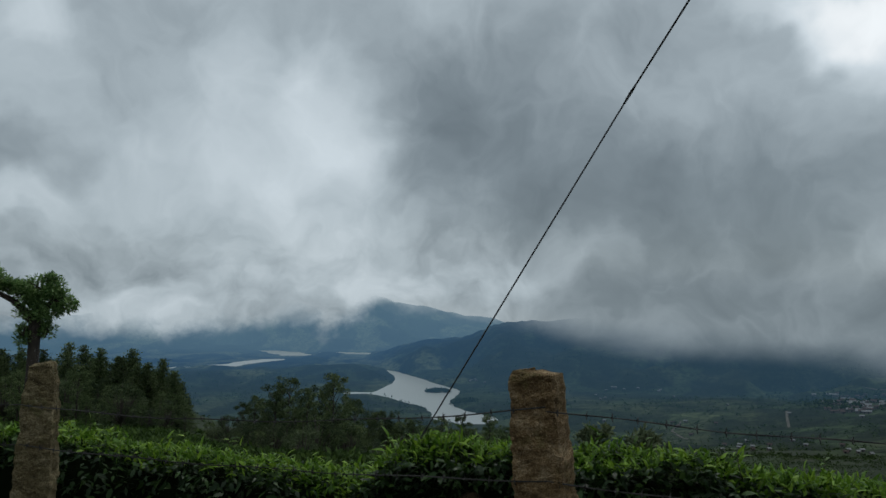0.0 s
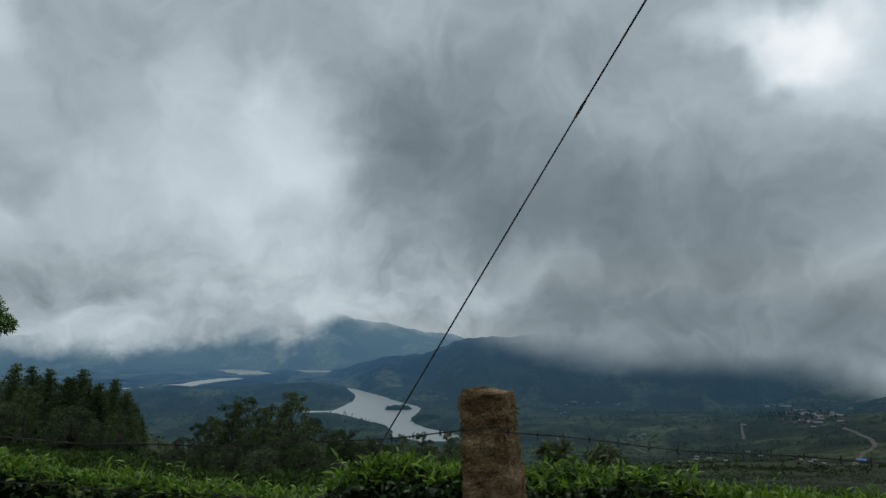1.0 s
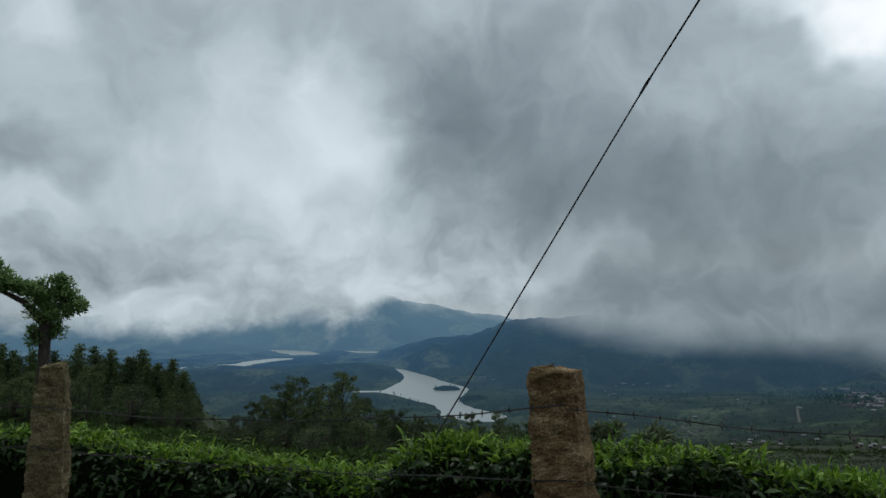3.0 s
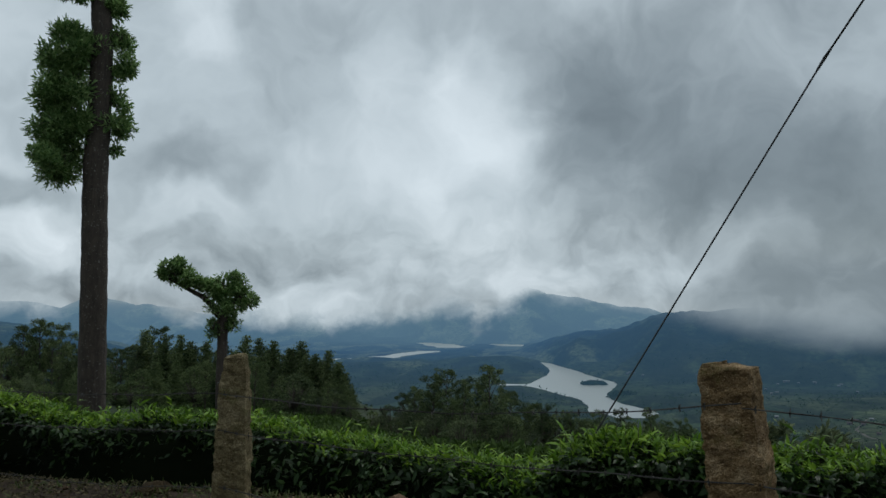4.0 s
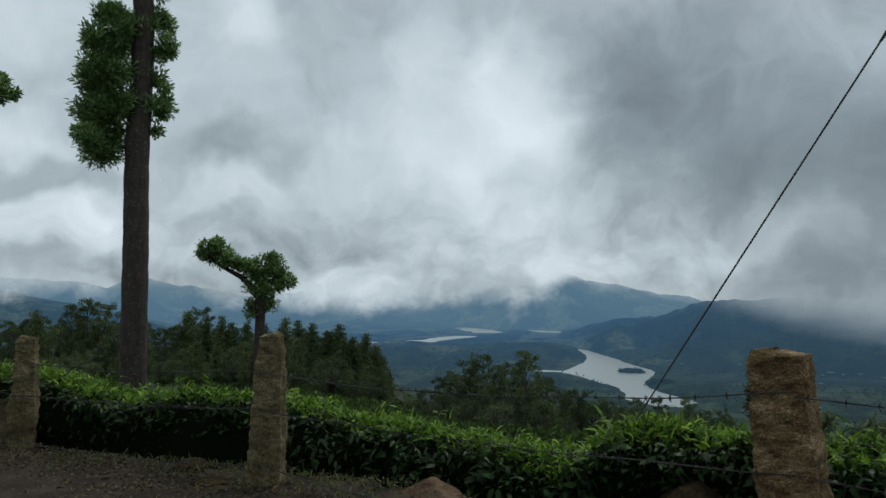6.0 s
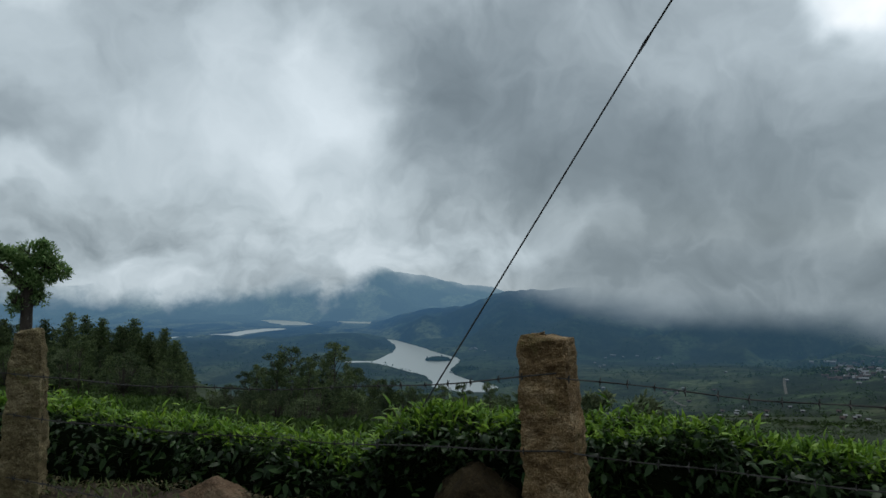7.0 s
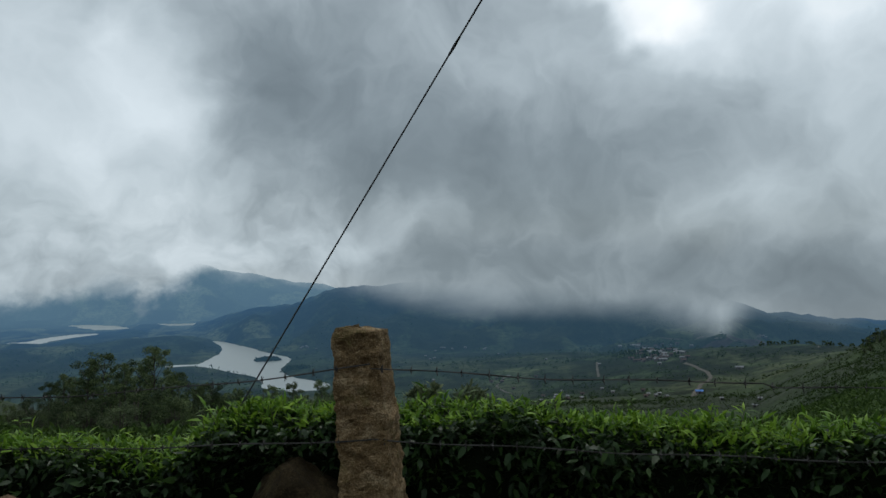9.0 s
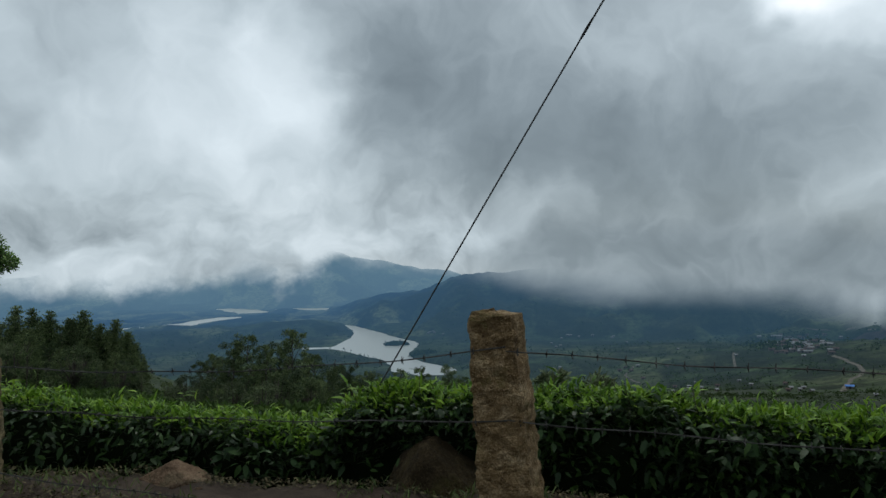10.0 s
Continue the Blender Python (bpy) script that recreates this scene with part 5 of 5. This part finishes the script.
def far_leaf_material():
    mat, nd = material("far tree leaves")
    isl = nd.n("ShaderNodeNewGeometry").outputs["Random Per Island"]
    pos = nd.n("ShaderNodeNewGeometry").outputs["Position"]
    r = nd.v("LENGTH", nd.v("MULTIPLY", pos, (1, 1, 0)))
    # distance haze, painted on the leaves as emission
    veil, haze_tint = painted_haze(nd, r)
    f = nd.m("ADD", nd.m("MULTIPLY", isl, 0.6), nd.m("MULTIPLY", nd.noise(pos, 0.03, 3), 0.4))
    finish(nd, nd.ramp(f, [(0.1, (0.024, 0.042, 0.016)), (0.5, (0.045, 0.070, 0.026)), (0.9, (0.085, 0.115, 0.045))]), 0.9, spec=0.05, glow=(veil, haze_tint))
    return mat


def far_woods():
    """Scattered bushes, shade trees and copses over the valley sides."""
    rng = np.random.default_rng(6)
    n = 60000
    az = np.radians(rng.uniform(-58, 58, n))
    r = 300 * (2000 / 300) ** (rng.uniform(0, 1, n) ** 0.85)
    x, y = r * np.sin(az), r * np.cos(az)
    copse = fbm(x / 110, y / 110, 3, 41) + 0.5 * fbm(x / 30, y / 30, 2, 42)
    keep = (copse > rng.uniform(-0.25, 1.35, n)) & (lake_depth(x, y) < -14)
    x, y, r = x[keep], y[keep], r[keep]
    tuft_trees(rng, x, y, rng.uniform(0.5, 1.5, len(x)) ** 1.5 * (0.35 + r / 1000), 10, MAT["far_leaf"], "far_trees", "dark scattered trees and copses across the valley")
    # bushes along the terraces of the right-hand slope
    n = 60000
    az = np.radians(rng.uniform(3, 54, n))
    r = 330 * (1900 / 330) ** (rng.uniform(0, 1, n) ** 0.8)
    x, y = r * np.sin(az), r * np.cos(az)
    z = land(x, y)
    band = np.abs((z / 8.5 + 1.4 * fbm(x / 90, y / 90, 3, 71)) % 1 - 0.5)
    keep = (band < 0.05) & (fbm(x / 60, y / 60, 3, 72) > -0.05) & (lake_depth(x, y) < -14)
    x, y, r = x[keep], y[keep], r[keep]
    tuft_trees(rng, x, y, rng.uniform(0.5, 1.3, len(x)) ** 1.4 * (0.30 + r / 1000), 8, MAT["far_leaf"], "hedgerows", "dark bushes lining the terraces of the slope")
    # tea in rows along the contours nearer by
    n = 200000
    az = np.radians(rng.uniform(2, 60, n))
    r = 110 * (520 / 110) ** rng.uniform(0, 1, n)
    x, y = r * np.sin(az), r * np.cos(az)
    z = land(x, y)
    band = np.abs((z / 2.6 + 0.8 * fbm(x / 40, y / 40, 3, 73)) % 1 - 0.5)
    keep = (band < 0.36) & (fbm(x / 35, y / 35, 3, 74) > rng.uniform(-0.9, 0.1, n))
    x, y, r = x[keep], y[keep], r[keep]
    tuft_trees(rng, x, y, rng.uniform(0.22, 0.5, len(x)) * (0.6 + r / 600), 3, MAT["tea_slope"], "tea_terraces", "dark green tea bushes in rows on the slope")
    # wooded island in the lake
    a, q = rng.uniform(0, 6.28, 260), np.sqrt(rng.uniform(0, 1, 260))
    tuft_trees(rng, np.where(a < 4.6, -11, 42) + 27 * q * np.cos(a * 3), np.where(a < 4.6, 1672, 1450) + 15 * q * np.sin(a * 3), rng.uniform(2.5, 5.0, 260), 12, MAT["far_leaf"], "island_trees", "dark wood covering a small lake island")


MAT["far_leaf"] = far_leaf_material()
MAT["tea_slope"] = leaf_material("tea slope leaves", (0.013, 0.026, 0.008), (0.028, 0.050, 0.014), (0.048, 0.080, 0.022), 0.8, 0.1, 0.02, 0.05)
far_woods()


# ---------- the far side of the valley ----------
RAY_R = np.exp(np.linspace(math.log(40), math.log(4600), 700))


def spot(az, el):
    """Where the ground is met along a bearing at an elevation: distance and place."""
    x, y = RAY_R * math.sin(radians(az)), RAY_R * math.cos(radians(az))
    z = land(x, y)
    below = z > EYE + RAY_R * math.tan(radians(el))
    i = int(np.argmax(below)) if below.any() else int(np.argmax((z - EYE) / RAY_R))
    return float(RAY_R[i]), (float(x[i]), float(y[i]), float(z[i]))


def far_simple(name, color, rough, scale, var=0.25):
    """A plain weathered surface of the valley, with distance haze mixed in as emission."""
    mat, nd = material(name)
    pos = nd.n("ShaderNodeNewGeometry").outputs["Position"]
    k = nd.remap(nd.noise(pos, scale, 5, 0.65), 0.3, 0.7)
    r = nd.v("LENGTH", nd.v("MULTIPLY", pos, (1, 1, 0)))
    veil, haze_tint = painted_haze(nd, r)
    finish(nd, nd.mix(k, tuple(c * (1 - var) for c in color), tuple(min(1, c * (1 + var)) for c in color)), rough, k, 0.2, 0.004, spec=0.2, glow=(veil, haze_tint))
    return mat


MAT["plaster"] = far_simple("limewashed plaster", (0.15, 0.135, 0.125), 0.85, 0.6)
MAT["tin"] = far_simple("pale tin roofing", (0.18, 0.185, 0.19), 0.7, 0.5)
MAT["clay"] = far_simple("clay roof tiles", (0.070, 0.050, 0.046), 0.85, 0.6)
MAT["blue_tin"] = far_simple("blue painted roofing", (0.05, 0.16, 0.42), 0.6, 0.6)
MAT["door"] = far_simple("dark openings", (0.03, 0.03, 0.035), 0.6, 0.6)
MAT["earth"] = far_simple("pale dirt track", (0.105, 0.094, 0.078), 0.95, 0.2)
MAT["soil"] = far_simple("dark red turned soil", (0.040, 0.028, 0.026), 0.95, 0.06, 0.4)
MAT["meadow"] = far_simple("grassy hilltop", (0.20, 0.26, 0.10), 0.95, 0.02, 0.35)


def box(cx, cy, cz, sx, sy, sz):
    v = [(cx + sx * a / 2, cy + sy * b / 2, cz + sz * c) for c in (0, 1) for a, b in ((-1, -1), (1, -1), (1, 1), (-1, 1))]
    return v, [[0, 3, 2, 1], [4, 5, 6, 7], [0, 1, 5, 4], [1, 2, 6, 5], [2, 3, 7, 6], [3, 0, 4, 7]]


def house(az, el, length, depth, height, roof, turn, label):
    az, el = az - 0.5, el + 0.08
    r, at = spot(az, el)
    k = min(1.0, r / 1150)
    length, depth, height = length * k, depth * k, height * (0.4 + 0.6 * k)
    top = thing("house", (at[0], at[1], at[2] - 0.3), label, "house", "village houses", turn)
    wall = part("wall", mesh_of("wall", *box(0, 0, -1.5, length, depth, height + 1.8), MAT["plaster"]), top)
    h, o, e = height + 0.3, 0.5, depth * 0.28
    L, D = length / 2 + o, depth / 2 + o
    v = [(-L, -D, h - 0.2), (L, -D, h - 0.2), (L, D, h - 0.2), (-L, D, h - 0.2), (-L, 0, h + e), (L, 0, h + e)]
    v += [(x, y, z - 0.18) for x, y, z in v]
    f = [[0, 1, 5, 4], [2, 3, 4, 5], [7, 6, 10, 11], [9, 8, 11, 10], [0, 6, 7, 1], [2, 8, 9, 3], [0, 4, 10, 6], [4, 3, 9, 10], [1, 7, 11, 5], [5, 11, 8, 2]]
    part("roof", mesh_of("roof", v, f, MAT[roof]), top)
    for k in range(max(1, int(length / 4))):
        x = -length / 2 + (k + 0.5) * length / max(1, int(length / 4))
        part("window" if k else "door", mesh_of("opening", *box(x, -depth / 2 - 0.01, 0.9 if k else 0.2, 1.1, 0.06, 1.2 if k else 2.0), MAT["door"]), wall)


rng = np.random.default_rng(9)
KINDS = {"tin": "low white-walled house with a pale tin roof", "clay": "small village house with a reddish tiled roof", "blue_tin": "shed with a bright blue sheet roof on the hillside"}
for az, el, ln, dp, roof in ((28.4, -5.85, 26, 9, "tin"), (29.3, -6.0, 34, 10, "tin"), (29.9, -6.2, 22, 8, "tin"), (27.25, -5.8, 9, 9, "tin"), (32.88, -9.1, 13, 7, "blue_tin"), (35.7, -7.3, 14, 7, "tin")):
    house(az, el, ln * 0.75, dp * 0.8, 3.4, roof, -az + rng.normal(0, 6), KINDS[roof])
for k in range(64):
    az, el = rng.normal(29.9, 1.0), rng.uniform(-6.9, -5.7)
    roof = "clay" if rng.uniform() < 0.55 else "tin"
    house(az, el, rng.uniform(5, 9), rng.uniform(4, 6), rng.uniform(2.5, 3.2), roof, -az + rng.normal(0, 18), KINDS[roof])
for az, el, n, sa, se in ((22.7, -9.7, 9, 0.8, 0.2), (29.8, -9.3, 6, 0.9, 0.12), (14.5, -5.9, 8, 1.6, 0.07), (17.9, -8.3, 3, 0.3, 0.2), (12.2, -10.0, 7, 0.9, 0.2), (8.3, -5.6, 4, 0.8, 0.1), (37.4, -5.0, 2, 0.3, 0.05), (3.2, -5.4, 5, 0.8, 0.1)):
    r0 = spot(az, el)[0]
    for k in range(n):
        roof = "tin" if rng.uniform() < 0.7 or r0 > 1300 else "clay"
        house(az + rng.normal(0, sa), el + rng.normal(0, se), rng.uniform(3.5, 6), rng.uniform(3.5, 5), 2.5, roof, -az + rng.normal(0, 20), KINDS[roof])


for k in range(20):
    az, el = rng.uniform(7, 37), rng.uniform(-9.9, -6.2)
    roof = "tin" if rng.uniform() < 0.6 else "clay"
    house(az, el, rng.uniform(3, 5.5), rng.uniform(3, 4), 2.4, roof, -az + rng.normal(0, 25), KINDS[roof])


def track(points, width, mat, name, label):
    """A track draped over the ground through bearings and elevations."""
    P = np.array([spot(a - 0.5, e + 0.08)[1][:2] for a, e in points])
    t = np.linspace(0, len(P) - 1, 12 * (len(P) - 1))
    C = np.stack([np.interp(t, np.arange(len(P)), P[:, i]) for i in range(2)], 1)
    for _ in range(5):
        C[1:-1] = (C[:-2] + 2 * C[1:-1] + C[2:]) / 4
    d = np.gradient(C, axis=0)
    d /= np.linalg.norm(d, axis=1, keepdims=True) + 1e-9
    nrm = np.stack([-d[:, 1], d[:, 0]], 1)
    V = []
    for c, m in zip(C, nrm):
        for k in (-0.5, 0, 0.5):
            p = c + m * width * k
            V.append((p[0], p[1], float(land(p[0], p[1])) + 0.3))
    F = [[3 * i + j, 3 * i + j + 1, 3 * i + j + 4, 3 * i + j + 3] for i in range(len(C) - 1) for j in range(2)]
    tagged(new(name, mesh_of(name, V, F, mat, True)), label, "track", kind="structure")


PALE = "pale dirt track winding down the hillside"
track([(31.9, -6.9), (32.7, -7.2), (33.4, -7.5), (33.8, -7.85), (33.5, -8.2), (32.9, -8.5), (32.7, -8.9), (32.4, -9.3)], 4.0, MAT["earth"], "path", PALE)
track([(25.5, -6.9), (25.5, -7.4), (25.6, -8.0)], 3.0, MAT["earth"], "path", PALE)
track([(18.4, -8.0), (18.1, -8.4), (17.7, -8.8), (18.5, -9.2), (19.2, -9.3)], 3.0, MAT["earth"], "path", PALE)
track([(46.0, -4.9), (46.05, -5.3), (46.1, -5.8)], 2.5, MAT["earth"], "path", PALE)
track([(40.9, -5.6), (41.3, -5.3), (42.7, -5.3)], 2.5, MAT["earth"], "path", PALE)
track([(30.2, -5.0), (31.2, -5.15), (33.0, -5.1), (35.0, -5.05), (37.2, -4.9)], 5.0, MAT["earth"], "path", PALE)


def plot(az, el, across, along, mat, label, seed):
    """A field of its own colour lying on the slope."""
    r, at = spot(az, el)
    ca, sa = math.cos(radians(az)), math.sin(radians(az))
    rings, spokes = 14, 48
    V = []
    for i in range(rings + 1):
        for j in range(spokes):
            a = 2 * math.pi * j / spokes
            k = i / rings * (1 + 0.55 * float(fbm(np.array(math.cos(a) * 1.3 + seed), np.array(math.sin(a) * 1.3), 3, seed)))
            u, v = across * k * math.cos(a), along * k * math.sin(a)
            x, y = at[0] + u * ca + v * sa, at[1] - u * sa + v * ca
            V.append((x, y, float(land(x, y)) + 0.4))
    F = [[i * spokes + j, (i + 1) * spokes + j, (i + 1) * spokes + (j + 1) % spokes, i * spokes + (j + 1) % spokes] for i in range(rings) for j in range(spokes)]
    tagged(new("field", mesh_of("field", V, F, mat, True)), label, "field", kind="structure")


plot(34.0, -5.4, 95, 28, MAT["soil"], "dark red bare terraces above the village", 3)
plot(36.8, -5.2, 60, 25, MAT["soil"], "dark red bare terraces above the village", 4)
plot(-49.2, -0.75, 95, 110, MAT["meadow"], "sunlit grassy hilltop across the valley", 10)

# trees on the near ridge and along the far slopes
def crest(az, near, far):
    """Distance of the skyline of the ground between two distances."""
    rr = np.linspace(near, far, 300)
    z = land(rr * math.sin(radians(az)), rr * math.cos(radians(az)))
    return float(rr[int(np.argmax((z - EYE) / rr))])


rng = np.random.default_rng(91)
for k in range(46):
    a = 43.1 + 5.9 * (k + rng.uniform(0, 1)) / 46
    d = crest(a, 200, 700) - rng.uniform(-12, 55)
    plant(["round", "round", "umbrella", "pale"][rng.integers(0, 4)], a, d, rng.uniform(4.5, 8.0), rng)
az = rng.uniform(36.5, 58, 60)
rr = np.array([crest(a, 200 if a > 43 else 600, 700 if a > 43 else 1500) - rng.uniform(0, 20) for a in az])
tuft_trees(rng, rr * np.sin(np.radians(az)), rr * np.cos(np.radians(az)), rng.uniform(1.0, 3.2, 60), 30, MAT["forest_leaf"], "ridge_trees", "single dark trees along the ridge line")
az, el = rng.uniform(26, 31, 70), rng.uniform(-6.6, -5.3, 70)
pl = np.array([spot(a, e)[1][:2] for a, e in zip(az, el)])
tuft_trees(rng, pl[:, 0], pl[:, 1], rng.uniform(2.0, 4.5, 70), 24, MAT["far_leaf"], "village_trees", "trees standing among the village houses")


# ---------- stones, litter and grass on the verge ----------
def boulder(name, at, size, turn, seed, mat, label, planes=(), rough=0.05):
    """A stone cut by flat breaks (normal x, y, z and distance), rounded by weather."""
    bm = bmesh.new()
    bmesh.ops.create_icosphere(bm, subdivisions=5, radius=1.0)
    for v in bm.verts:
        d = v.co.normalized()
        q = d + Vector((seed * 3.3, seed * 1.7, 0))
        rad = 1 + 0.16 * noise.fractal(q * 1.2, 1.0, 2.0, 3)
        for nx, ny, nz, h in planes:
            k = d.dot(Vector((nx, ny, nz)).normalized())
            if k > 0.05:
                rad = min(rad, h / k)
        rad *= 1 + rough * noise.fractal(q * 5, 1.0, 2.0, 5)
        v.co = Vector((d.x * size[0], d.y * size[1], d.z * size[2])) * rad
    me = bpy.data.meshes.new(name)
    bm.to_mesh(me)
    bm.free()
    me.materials.append(mat)
    me.polygons.foreach_set("use_smooth", [True] * len(me.polygons))
    ob = new(name, me)
    ob.matrix_basis = pose(*at, 0, 0, turn)
    return tagged(ob, label, "rock")


boulder("rock", (-1.27, 4.20, -0.01), (0.20, 0.16, 0.165), -15, 3, MAT["pale_rock"], "brown pointed stone lying at the hedge foot", ((-0.55, 0, 0.85, 0.60), (0.5, 0, 0.85, 0.62), (0, -0.8, 0.6, 0.62), (0, 0.8, 0.6, 0.6)), 0.03)
boulder("boulder", (0.17, 3.96, -0.08), (0.29, 0.22, 0.30), -10, 5, MAT["rock"], "dark rounded boulder with lichen under the hedge", ((-0.8, -0.3, 0.5, 0.8), (0.6, -0.2, 0.75, 0.78), (0, -1, 0.2, 0.8)))
boulder("rock", (-5.32, 4.98, 0.0), (0.50, 0.28, 0.34), -30, 8, MAT["moss_rock"], "mossy slanting rock beside a fence post", ((0.55, 0, 0.8, 0.55), (-0.25, 0, 1, 0.72), (-1, -0.1, 0.3, 0.75), (0, -0.9, 0.4, 0.7)), 0.10)
boulder("rock", (-2.62, 4.10, 0.0), (0.11, 0.08, 0.05), 20, 9, MAT["rock"], "small half-buried stone on the verge")
boulder("rock", (-2.95, 4.38, 0.0), (0.13, 0.09, 0.07), 50, 12, MAT["rock"], "small half-buried stone on the verge")

PEBBLE = []
for k in range(3):
    bm = bmesh.new()
    bmesh.ops.create_icosphere(bm, subdivisions=2, radius=1.0)
    for v in bm.verts:
        v.co *= 1 + 0.25 * noise.noise(v.co * 1.7 + Vector((k * 5, 0, 0)))
        v.co.z *= 0.6
    me = bpy.data.meshes.new("pebble")
    bm.to_mesh(me)
    bm.free()
    me.materials.append(MAT["pale_rock"])
    PEBBLE.append(me)
rng = np.random.default_rng(31)
for k in range(170):
    u, v = rng.uniform(-9, 1.5), rng.uniform(-1.0, 0.3)
    x, y = on_line(u, v + float(fence_bend(u)))
    ob = tagged(new("pebble", PEBBLE[k % 3]), "small brown pebble on the dirt verge", "pebble", "pebbles on the verge")
    sc = rng.uniform(0.006, 0.022) ** 1.0
    ob.matrix_basis = Matrix.Translation((x, y, float(land(x, y)) + sc * 0.25)) @ pose(0, 0, 0, 0, 0, rng.uniform(0, 360)) @ Matrix.Diagonal((sc, sc, sc, 1))


def litter():
    """Dry leaves, crumbs of soil and grass on the verge."""
    rng = np.random.default_rng(32)
    n = 46000
    u = rng.uniform(-12, 3, n)
    v = rng.normal(-0.10, 0.34, n)
    v = np.clip(v, -1.1, 0.8)
    vv = v + fence_bend(u) + np.clip(verge_lip(u) - 0.15, 0, 1) * (v > 0)
    x, y = P2[0] + E_U[0] * u + E_N[0] * vv, P2[1] + E_U[1] * u + E_N[1] * vv
    z = land(x, y) + rng.uniform(0.002, 0.02, n)
    d = np.stack([rng.normal(0, 1, n), rng.normal(0, 1, n), rng.normal(0.1, 0.3, n)], 1)
    vv, f = leaf_cloud(rng, np.stack([x, y, z], 1), d, 0.022, 0.010)
    tagged(new("leaf_litter", mesh_of("leaf_litter", vv, f, MAT["dry_leaf"])), "dry brown leaf litter along the fence", "litter", kind="stuff")
    n = 5200
    u = rng.uniform(-12, 3, n)
    v = rng.normal(0.0, 0.22, n) + np.clip(verge_lip(u) - 0.2, 0, 1)
    patch = fbm(u * 1.6, v * 1.6, 3, 61) > 0.0
    u, v = u[patch], v[patch]
    n = len(u)
    vv = v + fence_bend(u)
    x, y = P2[0] + E_U[0] * u + E_N[0] * vv, P2[1] + E_U[1] * u + E_N[1] * vv
    z = land(x, y) - 0.004
    d = np.stack([rng.normal(0, 0.6, n), rng.normal(0, 0.6, n), rng.uniform(0.4, 1.4, n)], 1)
    vv, f = leaf_cloud(rng, np.stack([x, y, z], 1), d, 0.06, 0.007, 0.3)
    tagged(new("grass", mesh_of("grass", vv, f, MAT["grass"])), "sparse green grass tufts on the verge", "grass", kind="stuff")


MAT["dry_leaf"] = leaf_material("dry leaves", (0.014, 0.011, 0.005), (0.050, 0.042, 0.018), (0.175, 0.145, 0.075), 0.8, 0.1)
MAT["grass"] = leaf_material("verge grass", (0.03, 0.055, 0.012), (0.06, 0.095, 0.02), (0.11, 0.14, 0.04), 0.6, 0.2)
litter()


def wrapper():
    rng = np.random.default_rng(33)
    g = np.linspace(-1, 1, 9)
    V = [(0.045 * a + rng.normal(0, 0.004), 0.03 * b + rng.normal(0, 0.004), 0.018 + rng.normal(0, 0.009) - 0.012 * (a * a)) for a in g for b in g]
    F = [[i * 9 + j, i * 9 + j + 1, (i + 1) * 9 + j + 1, (i + 1) * 9 + j] for i in range(8) for j in range(8)]
    x, y = -2.50, 4.42
    ob = new("wrapper", mesh_of("wrapper", V, F, MAT["wrapper"]))
    ob.matrix_basis = pose(x, y, float(land(x, y)) + 0.012, 0, 0, 25)
    so = ob.modifiers.new("thickness", "SOLIDIFY")
    so.thickness = 0.0015
    tagged(ob, "crumpled orange-red plastic wrapper on the verge", "litter")


MAT["wrapper"] = simple("orange plastic", (0.75, 0.10, 0.04), 0.35, 0, 40)
wrapper()
